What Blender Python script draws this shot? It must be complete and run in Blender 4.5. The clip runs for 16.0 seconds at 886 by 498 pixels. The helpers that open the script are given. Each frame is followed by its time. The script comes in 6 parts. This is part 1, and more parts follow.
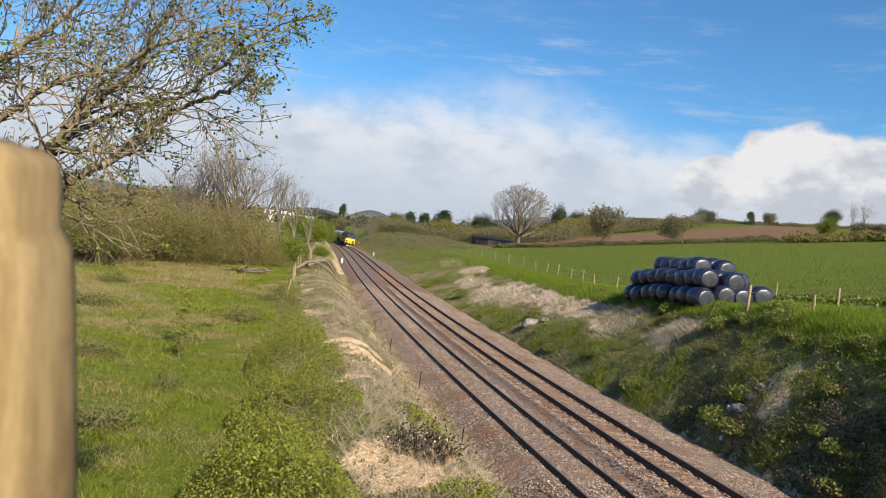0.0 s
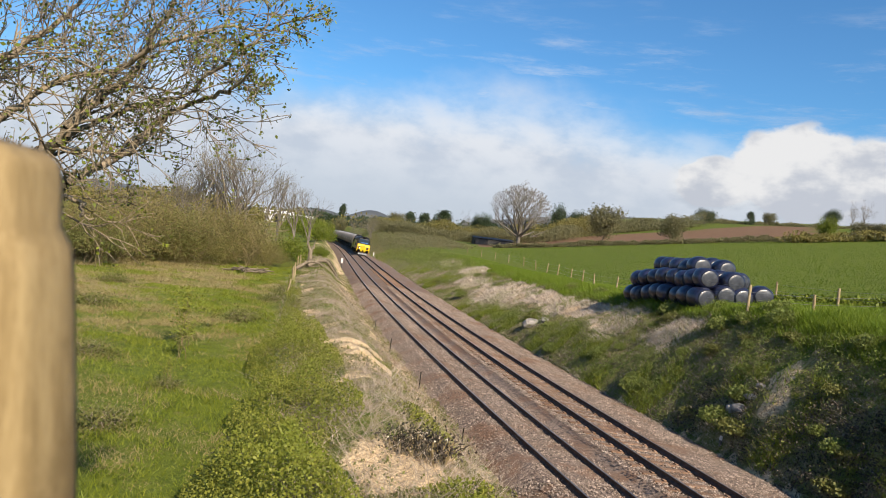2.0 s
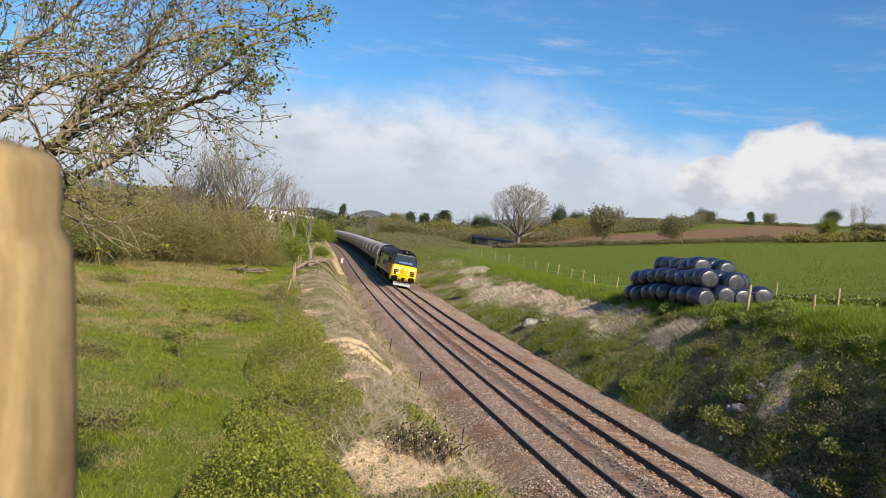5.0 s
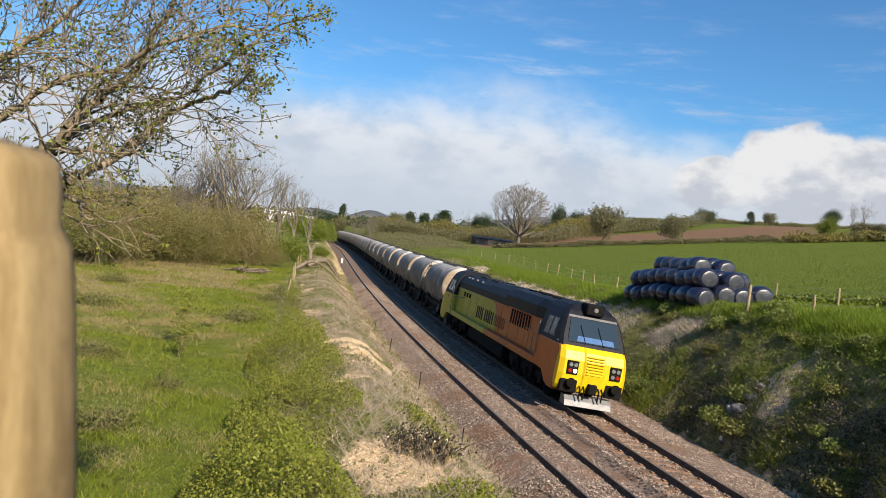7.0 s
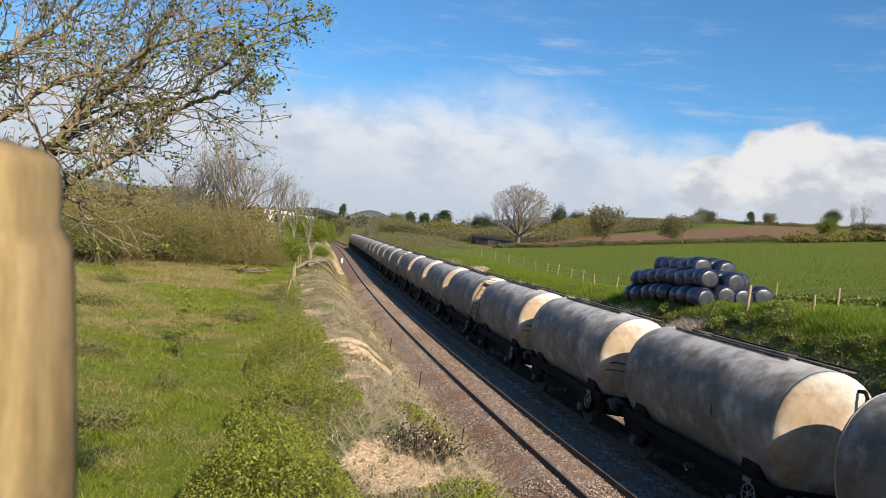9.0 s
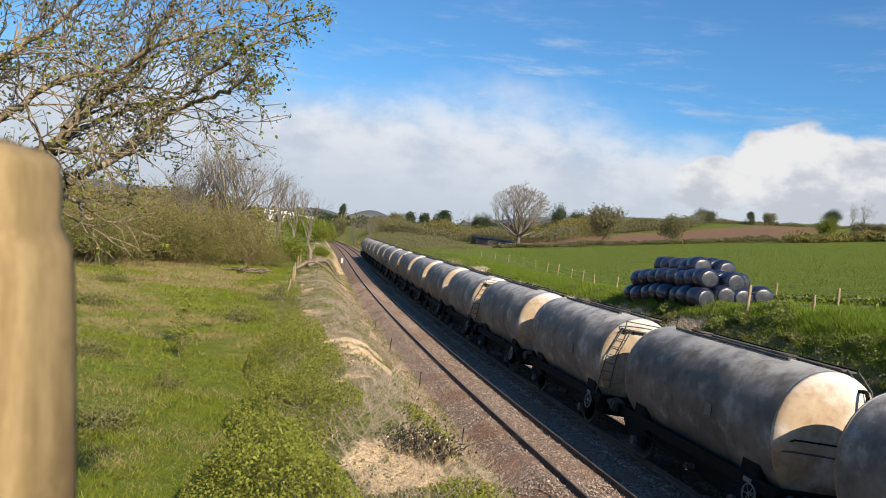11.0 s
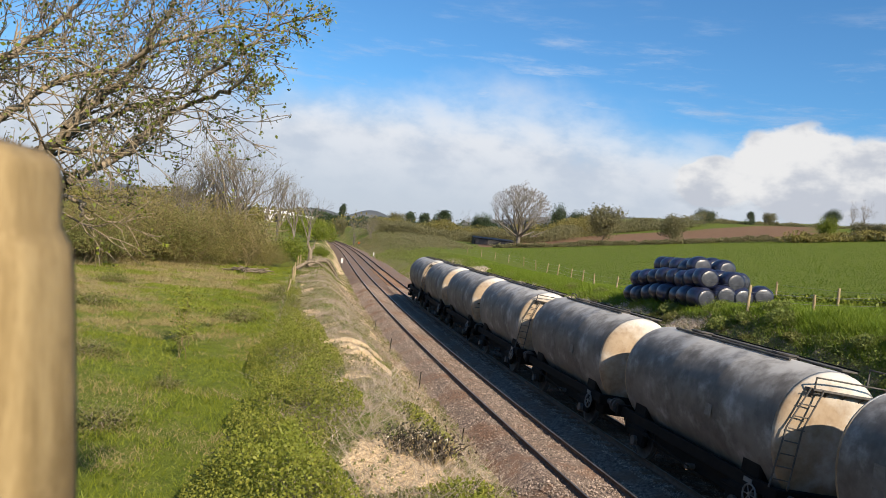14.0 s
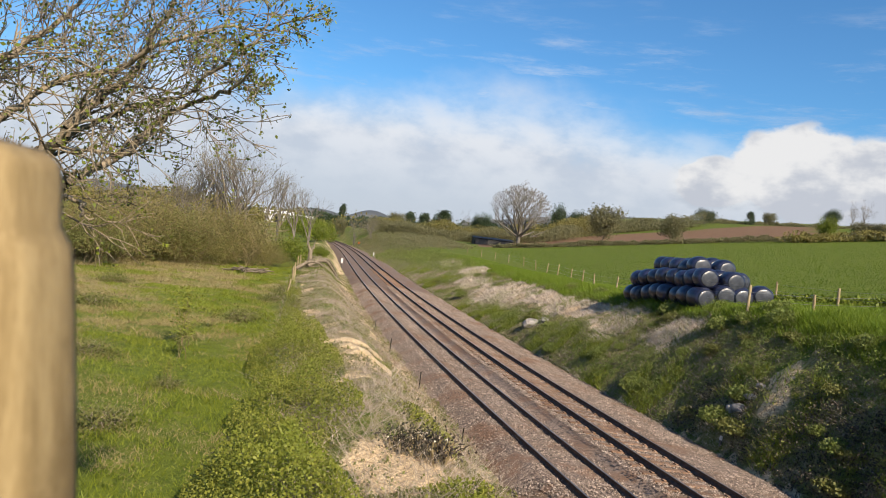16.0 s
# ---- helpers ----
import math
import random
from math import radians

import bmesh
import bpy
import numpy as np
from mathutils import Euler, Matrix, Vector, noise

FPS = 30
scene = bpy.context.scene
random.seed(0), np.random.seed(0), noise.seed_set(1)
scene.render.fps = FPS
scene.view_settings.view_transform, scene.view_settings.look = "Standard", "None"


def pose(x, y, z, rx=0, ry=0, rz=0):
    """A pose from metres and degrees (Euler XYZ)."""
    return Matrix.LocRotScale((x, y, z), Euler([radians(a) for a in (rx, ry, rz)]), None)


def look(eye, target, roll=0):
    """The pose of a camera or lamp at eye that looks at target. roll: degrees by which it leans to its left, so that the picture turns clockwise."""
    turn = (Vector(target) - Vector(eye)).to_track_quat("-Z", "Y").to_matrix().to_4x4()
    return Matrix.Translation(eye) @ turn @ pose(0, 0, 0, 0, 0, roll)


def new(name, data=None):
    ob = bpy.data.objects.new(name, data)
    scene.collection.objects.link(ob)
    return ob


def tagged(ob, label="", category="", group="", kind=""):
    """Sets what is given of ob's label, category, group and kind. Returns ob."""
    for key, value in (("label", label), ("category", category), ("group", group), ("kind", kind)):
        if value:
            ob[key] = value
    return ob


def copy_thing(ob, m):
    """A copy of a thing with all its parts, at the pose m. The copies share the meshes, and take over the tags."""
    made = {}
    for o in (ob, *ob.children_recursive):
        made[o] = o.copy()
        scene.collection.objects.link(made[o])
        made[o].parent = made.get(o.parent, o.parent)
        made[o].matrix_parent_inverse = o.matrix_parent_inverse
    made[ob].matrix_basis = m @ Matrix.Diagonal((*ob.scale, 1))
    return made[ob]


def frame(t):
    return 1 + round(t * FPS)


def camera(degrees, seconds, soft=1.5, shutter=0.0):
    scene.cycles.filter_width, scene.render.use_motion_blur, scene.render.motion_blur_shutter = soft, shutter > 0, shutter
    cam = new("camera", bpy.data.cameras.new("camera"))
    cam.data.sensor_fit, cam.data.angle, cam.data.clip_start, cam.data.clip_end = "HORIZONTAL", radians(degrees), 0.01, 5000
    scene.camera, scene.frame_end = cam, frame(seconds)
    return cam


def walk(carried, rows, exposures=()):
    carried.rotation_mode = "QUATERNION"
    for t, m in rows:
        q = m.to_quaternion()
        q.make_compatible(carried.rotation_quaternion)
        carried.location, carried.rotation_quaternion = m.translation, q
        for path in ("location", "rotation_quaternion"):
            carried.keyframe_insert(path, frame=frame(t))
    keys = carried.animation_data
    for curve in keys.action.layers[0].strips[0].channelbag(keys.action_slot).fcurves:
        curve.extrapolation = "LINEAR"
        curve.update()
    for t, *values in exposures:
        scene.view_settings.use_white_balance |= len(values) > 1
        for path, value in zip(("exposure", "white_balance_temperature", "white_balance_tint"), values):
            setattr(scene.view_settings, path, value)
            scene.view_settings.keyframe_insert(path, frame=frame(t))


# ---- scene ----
cam = camera(61.1, 16.0, 0.75)
EYE = (0, 0, 5.70)
SIGHT = look(EYE, (0, 10, 5.70 - 10 * math.tan(radians(0.96))), 6.52)
cam.data.dof.use_dof, cam.data.dof.focus_distance, cam.data.dof.aperture_fstop = True, 45.0, 5.0
walk(cam, [(0, SIGHT), (16.0, SIGHT)], [(0, 0.80), (16.0, 0.80)])

# ---- light: late spring sun behind the right shoulder, broken cloud low in the sky ----
SUN_AZ, SUN_EL = math.atan2(0.50, -0.866), radians(34.5)   # azimuth from +Y, clockwise
to_sun = Vector((math.sin(SUN_AZ) * math.cos(SUN_EL), math.cos(SUN_AZ) * math.cos(SUN_EL), math.sin(SUN_EL)))
sun = new("sun", bpy.data.lights.new("sun", "SUN"))
sun.data.energy, sun.data.angle, sun.data.color = 5.1, radians(0.55), (1.0, 0.86, 0.68)
sun.matrix_world = look((0, 0, 80), Vector((0, 0, 80)) - to_sun)


def link(nt, a, b):
    nt.links.new(a, b)


def node(nt, kind, **values):
    n = nt.nodes.new(kind)
    for key, value in values.items():
        n.inputs[key.replace("_", " ")].default_value = value
    return n


def math_node(nt, op, a, b=None, c=None):
    n = nt.nodes.new("ShaderNodeMath")
    n.operation = op
    for i, v in enumerate((a, b, c)):
        if v is None:
            continue
        if isinstance(v, (int, float)):
            n.inputs[i].default_value = v
        else:
            link(nt, v, n.inputs[i])
    return n.outputs[0]


def mix(nt, fac, a, b, blend="MIX"):
    n = nt.nodes.new("ShaderNodeMix")
    n.data_type, n.blend_type = "RGBA", blend
    for i, v in ((0, fac), (6, a), (7, b)):
        if isinstance(v, (int, float)):
            n.inputs[i].default_value = v
        elif isinstance(v, (tuple, list)):
            n.inputs[i].default_value = (*v, 1)[:4]
        else:
            link(nt, v, n.inputs[i])
    return n.outputs[2]


def ramp(nt, fac, lo, hi):
    n = nt.nodes.new("ShaderNodeMapRange")
    n.interpolation_type = "SMOOTHSTEP"
    n.inputs[1].default_value, n.inputs[2].default_value = lo, hi
    link(nt, fac, n.inputs[0])
    return n.outputs[0]


def noise_tex(nt, vec, scale, detail=4, rough=0.55, stretch=None):
    n = node(nt, "ShaderNodeTexNoise", Scale=scale, Detail=detail, Roughness=rough)
    if stretch:
        m = nt.nodes.new("ShaderNodeMapping")
        m.inputs["Scale"].default_value = stretch
        link(nt, vec, m.inputs["Vector"])
        vec = m.outputs[0]
    link(nt, vec, n.inputs["Vector"])
    return n.outputs[0]


def make_sky():
    world = bpy.data.worlds.new("sky")
    scene.world = world
    world.use_nodes = True
    nt = world.node_tree
    nt.nodes.clear()
    out = nt.nodes.new("ShaderNodeOutputWorld")
    back = node(nt, "ShaderNodeBackground", Strength=0.063)
    sky = nt.nodes.new("ShaderNodeTexSky")
    sky.sky_type, sky.sun_disc = "NISHITA", False
    sky.sun_elevation, sky.sun_rotation = SUN_EL, SUN_AZ
    sky.altitude, sky.air_density, sky.dust_density, sky.ozone_density = 50, 1.0, 0.6, 2.2
    coord = nt.nodes.new("ShaderNodeTexCoord").outputs["Generated"]
    xyz = nt.nodes.new("ShaderNodeSeparateXYZ")
    link(nt, coord, xyz.inputs[0])
    x, y, z = xyz.outputs
    # clouds lie in flat banks, so their noise is squeezed upwards
    big = noise_tex(nt, coord, 4.5, 7, 0.55, (1.0, 1.0, 2.2))
    fine = noise_tex(nt, coord, 15, 6, 0.55, (1.0, 1.0, 1.6))
    wisp = noise_tex(nt, coord, 9, 6, 0.65, (0.7, 0.7, 4.0))

    def swing(n, much):
        return math_node(nt, "MULTIPLY", math_node(nt, "SUBTRACT", n, 0.5), much)

    # soft bank of white cloud all along the horizon, thinning out upwards
    edge = math_node(nt, "SUBTRACT", math_node(nt, "SUBTRACT", z, swing(big, 0.11)), swing(fine, 0.05))
    edge = math_node(nt, "ADD", edge, math_node(nt, "MULTIPLY", ramp(nt, x, 0.10, 0.36), 0.035))
    bank = math_node(nt, "SUBTRACT", 1.0, ramp(nt, edge, 0.115, 0.215))

    def heap_of(cx, cz, rx, rz, soft):
        dx = math_node(nt, "DIVIDE", math_node(nt, "SUBTRACT", x, cx), rx)
        dz = math_node(nt, "DIVIDE", math_node(nt, "SUBTRACT", z, cz), rz)
        r = math_node(nt, "SQRT", math_node(nt, "ADD", math_node(nt, "MULTIPLY", dx, dx), math_node(nt, "MULTIPLY", dz, dz)))
        r = math_node(nt, "ADD", math_node(nt, "ADD", r, swing(fine, 0.75)), swing(big, 0.5))
        return math_node(nt, "SUBTRACT", 1.0, ramp(nt, r, 1.0 - soft, 1.0 + soft))

    # heaps of cumulus to the east
    heap = math_node(nt, "MAXIMUM", heap_of(0.410, 0.122, 0.078, 0.054, 0.10), heap_of(0.52, 0.105, 0.15, 0.064, 0.12))
    heap = math_node(nt, "MAXIMUM", heap, heap_of(0.33, 0.105, 0.06, 0.035, 0.14))
    # thin wisps higher up
    wisps = math_node(nt, "MULTIPLY", ramp(nt, wisp, 0.48, 0.80), math_node(nt, "SUBTRACT", 1.0, ramp(nt, z, 0.19, 0.36)))
    wisps = math_node(nt, "MULTIPLY", wisps, 0.6)
    cover = math_node(nt, "MAXIMUM", math_node(nt, "MULTIPLY", bank, 0.94), math_node(nt, "MAXIMUM", heap, wisps))
    shade = ramp(nt, math_node(nt, "ADD", math_node(nt, "MULTIPLY", fine, 0.4), math_node(nt, "MULTIPLY", big, 0.6)), 0.41, 0.57)
    low = ramp(nt, z, 0.02, 0.15)
    white = mix(nt, math_node(nt, "MULTIPLY", shade, low), (5.2, 5.6, 6.4), (7.4, 7.5, 7.8))
    lit = ramp(nt, math_node(nt, "ADD", math_node(nt, "ADD", z, swing(fine, 0.42)), swing(big, 0.16)), 0.07, 0.175)
    puff = mix(nt, lit, (5.0, 5.3, 5.95), (7.6, 7.6, 7.65))
    white = mix(nt, heap, white, puff)
    blue = mix(nt, 1.0, sky.outputs[0], (0.56, 1.0, 1.32), "MULTIPLY")
    link(nt, mix(nt, cover, blue, white), back.inputs["Color"])
    link(nt, back.outputs[0], out.inputs["Surface"])


make_sky()

# ---- materials ----


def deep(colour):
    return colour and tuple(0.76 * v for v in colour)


def mat(name, dark, light, scale=3.0, rough=0.7, bump=0.3, bump_scale=None, fine=None, metal=0.0, spec=0.3, stain=None, stain_scale=0.6,
        stain_at=(0.52, 0.66), crown=0.0, space="Object", stretch=None, random_tint=0.0, island=0.0):
    m = bpy.data.materials.new(name)
    m.use_nodes = True
    nt = m.node_tree
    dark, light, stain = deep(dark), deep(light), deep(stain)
    b = nt.nodes["Principled BSDF"]
    b.inputs["Roughness"].default_value, b.inputs["Metallic"].default_value = rough, metal
    b.inputs["Specular IOR Level"].default_value = spec
    co = nt.nodes.new("ShaderNodeTexCoord").outputs["Object"] if space == "Object" else nt.nodes.new("ShaderNodeNewGeometry").outputs["Position"]
    n1 = noise_tex(nt, co, scale, 5, 0.6, stretch)
    n2 = noise_tex(nt, co, fine or scale * 9, 4, 0.6, stretch)
    f = math_node(nt, "ADD", math_node(nt, "MULTIPLY", n1, 0.6), math_node(nt, "MULTIPLY", n2, 0.4))
    col = mix(nt, ramp(nt, f, 0.36, 0.64), dark, light)
    if stain:
        n3 = noise_tex(nt, co, stain_scale, 6, 0.65)
        if crown:      # stain grows with height: dust, plus the lit top put into the colour
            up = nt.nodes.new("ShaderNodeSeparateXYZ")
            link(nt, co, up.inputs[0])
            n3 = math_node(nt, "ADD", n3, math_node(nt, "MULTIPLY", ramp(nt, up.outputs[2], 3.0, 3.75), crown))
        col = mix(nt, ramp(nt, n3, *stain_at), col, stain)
    if random_tint:
        info = nt.nodes.new("ShaderNodeObjectInfo").outputs["Random"]
        v = math_node(nt, "ADD", math_node(nt, "MULTIPLY", info, 2 * random_tint), 1 - random_tint)
        grey = nt.nodes.new("ShaderNodeCombineXYZ")
        for i in range(3):
            link(nt, v, grey.inputs[i])
        col = mix(nt, 1.0, col, grey.outputs[0], "MULTIPLY")
    if island:         # each stone has a tone of its own
        v = math_node(nt, "ADD", math_node(nt, "MULTIPLY", nt.nodes.new("ShaderNodeNewGeometry").outputs["Random Per Island"], 2 * island), 1 - island)
        grey = nt.nodes.new("ShaderNodeCombineXYZ")
        for i in range(3):
            link(nt, v, grey.inputs[i])
        col = mix(nt, 1.0, col, grey.outputs[0], "MULTIPLY")
    link(nt, col, b.inputs["Base Color"])
    r = math_node(nt, "ADD", math_node(nt, "MULTIPLY", n2, 0.25), rough - 0.12)
    link(nt, r, b.inputs["Roughness"])
    if bump:
        bn = node(nt, "ShaderNodeBump", Strength=bump, Distance=0.02)
        link(nt, noise_tex(nt, co, bump_scale or scale * 12, 5, 0.6, stretch), bn.inputs["Height"])
        link(nt, bn.outputs[0], b.inputs["Normal"])
    return m


def leaf_mat(name, a, b_, c=None, through_light=0.35, rough=0.55):
    """Foliage: each leaf has a tint of its own, and lets some light through."""
    m = bpy.data.materials.new(name)
    m.use_nodes = True
    nt = m.node_tree
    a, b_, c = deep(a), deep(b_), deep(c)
    b = nt.nodes["Principled BSDF"]
    geo = nt.nodes.new("ShaderNodeNewGeometry")
    isl = geo.outputs["Random Per Island"]
    col = mix(nt, isl, a, b_)
    n = noise_tex(nt, geo.outputs["Position"], 0.7, 4, 0.6)
    col = mix(nt, ramp(nt, n, 0.42, 0.62), col, c or b_)
    link(nt, col, b.inputs["Base Color"])
    b.inputs["Roughness"].default_value = rough
    b.inputs["Specular IOR Level"].default_value = 0.25
    t = nt.nodes.new("ShaderNodeBsdfTranslucent")
    link(nt, col, t.inputs["Color"])
    ms = node(nt, "ShaderNodeMixShader", Fac=through_light)
    link(nt, b.outputs[0], ms.inputs[1])
    link(nt, t.outputs[0], ms.inputs[2])
    link(nt, ms.outputs[0], nt.nodes["Material Output"].inputs["Surface"])
    return m


def plain(name, colour, rough=0.5, metal=0.0, var=0.25, scale=6.0, bump=0.05, spec=0.4, stain=None):
    d = tuple(max(0, v * (1 - var)) for v in colour)
    l = tuple(v * (1 + var * 0.6) for v in colour)
    return mat(name, d, l, scale, rough, bump, metal=metal, spec=spec, stain=stain, stain_scale=1.6)


# ---- mesh helpers ----


def part(name, bm, material, parent=None, label="", smooth=False):
    me = bpy.data.meshes.new(name)
    bmesh.ops.recalc_face_normals(bm, faces=bm.faces)
    bm.to_mesh(me)
    bm.free()
    return part_mesh(name, me, material, parent, label, smooth)


def part_mesh(name, me, material, parent=None, label="", smooth=False):
    me.materials.append(material)
    if smooth:
        me.shade_smooth()
    ob = new(name, me)
    if parent:
        ob.parent = parent
    return tagged(ob, label)


def soup(name, verts, faces, material, parent=None, label="", smooth=False):
    """A mesh from arrays; faces is an (n, 3) or (n, 4) array."""
    verts, faces = np.asarray(verts, np.float32), np.asarray(faces, np.int32)
    me = bpy.data.meshes.new(name)
    k = faces.shape[1]
    me.vertices.add(len(verts))
    me.vertices.foreach_set("co", verts.ravel())
    me.loops.add(faces.size)
    me.loops.foreach_set("vertex_index", faces.ravel())
    me.polygons.add(len(faces))
    me.polygons.foreach_set("loop_start", np.arange(len(faces), dtype=np.int32) * k)
    me.update(calc_edges=True)
    return part_mesh(name, me, material, parent, label, smooth)


def box(bm, x0, x1, y0, y1, z0, z1, bevel=0.0, seg=1):
    geo = bmesh.ops.create_cube(bm, size=1.0, matrix=Matrix.LocRotScale(((x0 + x1) / 2, (y0 + y1) / 2, (z0 + z1) / 2), None, (x1 - x0, y1 - y0, z1 - z0)))
    if bevel:
        edges = list({e for v in geo["verts"] for e in v.link_edges})
        bmesh.ops.bevel(bm, geom=edges, offset=bevel, segments=seg, affect="EDGES", profile=0.5)


def boxed(x0, x1, y0, y1, z0, z1, bevel=0.01, seg=1):
    bm = bmesh.new()
    box(bm, x0, x1, y0, y1, z0, z1, bevel, seg)
    return bm


def rod(bm, a, b, r, seg=8, r2=None):
    a, b = Vector(a), Vector(b)
    d = b - a
    m = Matrix.Translation((a + b) / 2) @ d.to_track_quat("Z", "Y").to_matrix().to_4x4()
    bmesh.ops.create_cone(bm, cap_ends=True, segments=seg, radius1=r, radius2=r if r2 is None else r2, depth=d.length, matrix=m)


def rods(points, r, seg=6):
    bm = bmesh.new()
    for a, b in zip(points[:-1], points[1:]):
        rod(bm, a, b, r, seg)
    return bm


def loft(bm, rings, close=True, caps=True):
    """Joins rings of equally many points by quads."""
    rows = [[bm.verts.new(p) for p in ring] for ring in rings]
    n = len(rows[0])
    for a, b in zip(rows[:-1], rows[1:]):
        for i in range(n if close else n - 1):
            j = (i + 1) % n
            bm.faces.new((a[i], a[j], b[j], b[i]))
    if caps:
        bm.faces.new(rows[0])
        bm.faces.new(rows[-1])


# ---- the line: a gentle S of double track, canted in the curve ----
GAUGE, APART, CANT = 1.505, 3.20, 0.0875
STEP = 0.5
LINE_S = np.arange(-260, 460, STEP)


def curvature(s):
    s = np.clip(s, -10, 205) / 100
    return -0.001735 + 0.001791 * s - 0.000300 * s * s


_head = np.cumsum(curvature(LINE_S)) * STEP
_head += radians(14.71) - np.interp(0, LINE_S, _head)
_x = -np.cumsum(np.sin(_head)) * STEP
_y = np.cumsum(np.cos(_head)) * STEP
LINE_X = _x - np.interp(-10, LINE_S, _x) + 13.40
LINE_Y = _y - np.interp(-10, LINE_S, _y) - 10.0
LINE_H = _head


def on_line(s, off=0.0, z=0.0):
    """The place beside the line's middle, off metres to its right, s metres along it."""
    h = np.interp(s, LINE_S, LINE_H)
    return np.stack([np.interp(s, LINE_S, LINE_X) + off * np.cos(h), np.interp(s, LINE_S, LINE_Y) + off * np.sin(h), np.zeros_like(h) + z], -1)


def beside(x, y):
    """Along and across: (s, off) of places in the plan."""
    shape = np.shape(x)
    x, y = np.ravel(x), np.ravel(y)
    s, off = np.empty(x.size), np.empty(x.size)
    lx, ly, lh, ls = LINE_X[::4], LINE_Y[::4], LINE_H[::4], LINE_S[::4]
    for i in range(0, x.size, 20000):
        a, b = x[i:i + 20000, None], y[i:i + 20000, None]
        j = ((a - lx) ** 2 + (b - ly) ** 2).argmin(1)
        ax, ay = x[i:i + 20000] - lx[j], y[i:i + 20000] - ly[j]
        c, d = np.cos(lh[j]), np.sin(lh[j])
        s[i:i + 20000] = ls[j] + (-ax * d + ay * c)
        off[i:i + 20000] = ax * c + ay * d
    return s.reshape(shape), off.reshape(shape)


def smooth(t):
    t = np.clip(t, 0, 1)
    return t * t * (3 - 2 * t)


def hash2(i, j, seed):
    v = np.sin(i * 127.1 + j * 311.7 + seed * 74.7) * 43758.5453
    return v - np.floor(v)


def lumps(x, y, size, seed=0):
    """Value noise, -1 to 1."""
    x, y = np.asarray(x) / size, np.asarray(y) / size
    i, j = np.floor(x), np.floor(y)
    u, v = smooth(x - i), smooth(y - j)
    a = hash2(i, j, seed) * (1 - u) + hash2(i + 1, j, seed) * u
    b = hash2(i, j + 1, seed) * (1 - u) + hash2(i + 1, j + 1, seed) * u
    return 2 * (a * (1 - v) + b * v) - 1


def field_right(x, y):
    yy, xx = np.maximum(0, y - 100), np.maximum(0, x - 10)
    z = 2.5 + 0.125 * np.log1p(np.exp(np.clip((x - 14) / 4, -30, 30))) * 4 * np.clip(1 - (x - 250) / 900, 0.1, 1)
    z = z + np.minimum(0.00022 * yy * xx, 22) + np.minimum(0.012 * yy, 2.3)
    return z + 1.2 * np.exp(-((y - 26) / 22) ** 2)


def field_left(x, y):
    return 0.75 + 0.012 * np.maximum(0, y - 60) * smooth((y - 60) / 100) + 0.0 * x




def ground_z(x, y, rough=True):
    s, o = beside(x, y)
    zr, zl = field_right(x, y), np.minimum(field_left(x, y), 6)
    toe_r, toe_l = 5.4, -3.7
    wide = np.interp(s, [15, 22, 30, 50, 80, 145], [3.6, 3.9, 4.8, 6.4, 7.8, 10.0])
    fade = smooth((330 - s) / 120)
    k = 1 - (1 - np.clip((o - toe_r) / wide, 0, 1)) ** 1.35
    right = -0.74 + (zr + 0.74) * k
    kl = smooth((toe_l - o) / 3.2)
    ridge = 0.55 * np.exp(-((o + 7.0) / 1.5) ** 2) * smooth((s - 5) / 15)
    left = -0.52 + (zl + 0.52) * kl + ridge
    z = np.where(o > 0, right, left)
    # the made ground on which the camera stands
    z = z + np.where(o < -4, 1, 0) * 3.2 * smooth((9 - y) / 9) * smooth((o + 30) / 10) * smooth((-4 - o) / 3)
    # far hills
    r = np.hypot(x, y)
    for hx, hy, hh, hr in ((-240, 2450, 56, 78), (-335, 2000, 33, 85), (-900, 1800, 40, 420), (150, 2600, 30, 700), (900, 1500, 55, 600)):
        z = z + hh * np.exp(-((x - hx) ** 2 + (y - hy) ** 2) / hr ** 2)
    if rough:
        near = smooth((140 - r) / 80)
        bank = np.where(o > 0, smooth((o - 5.2) / 1.0) * smooth((17 - o) / 6), smooth((-3.8 - o) / 0.8) * smooth((o + 11) / 1.5))
        z = z + near * bank * (0.22 * lumps(x, y, 1.7, 3) + 0.10 * lumps(x, y, 0.6, 5))
        z = z + near * 0.06 * lumps(x, y, 2.6, 9) * np.where(np.abs(o + 0.5) > 6, 1, 0)
        z = z + 0.5 * lumps(x, y, 60, 2) * smooth((r - 90) / 150)
    return z


def gz(x, y):
    return float(ground_z(np.array([x]), np.array([y]), True)[0])

# ---- ground ----


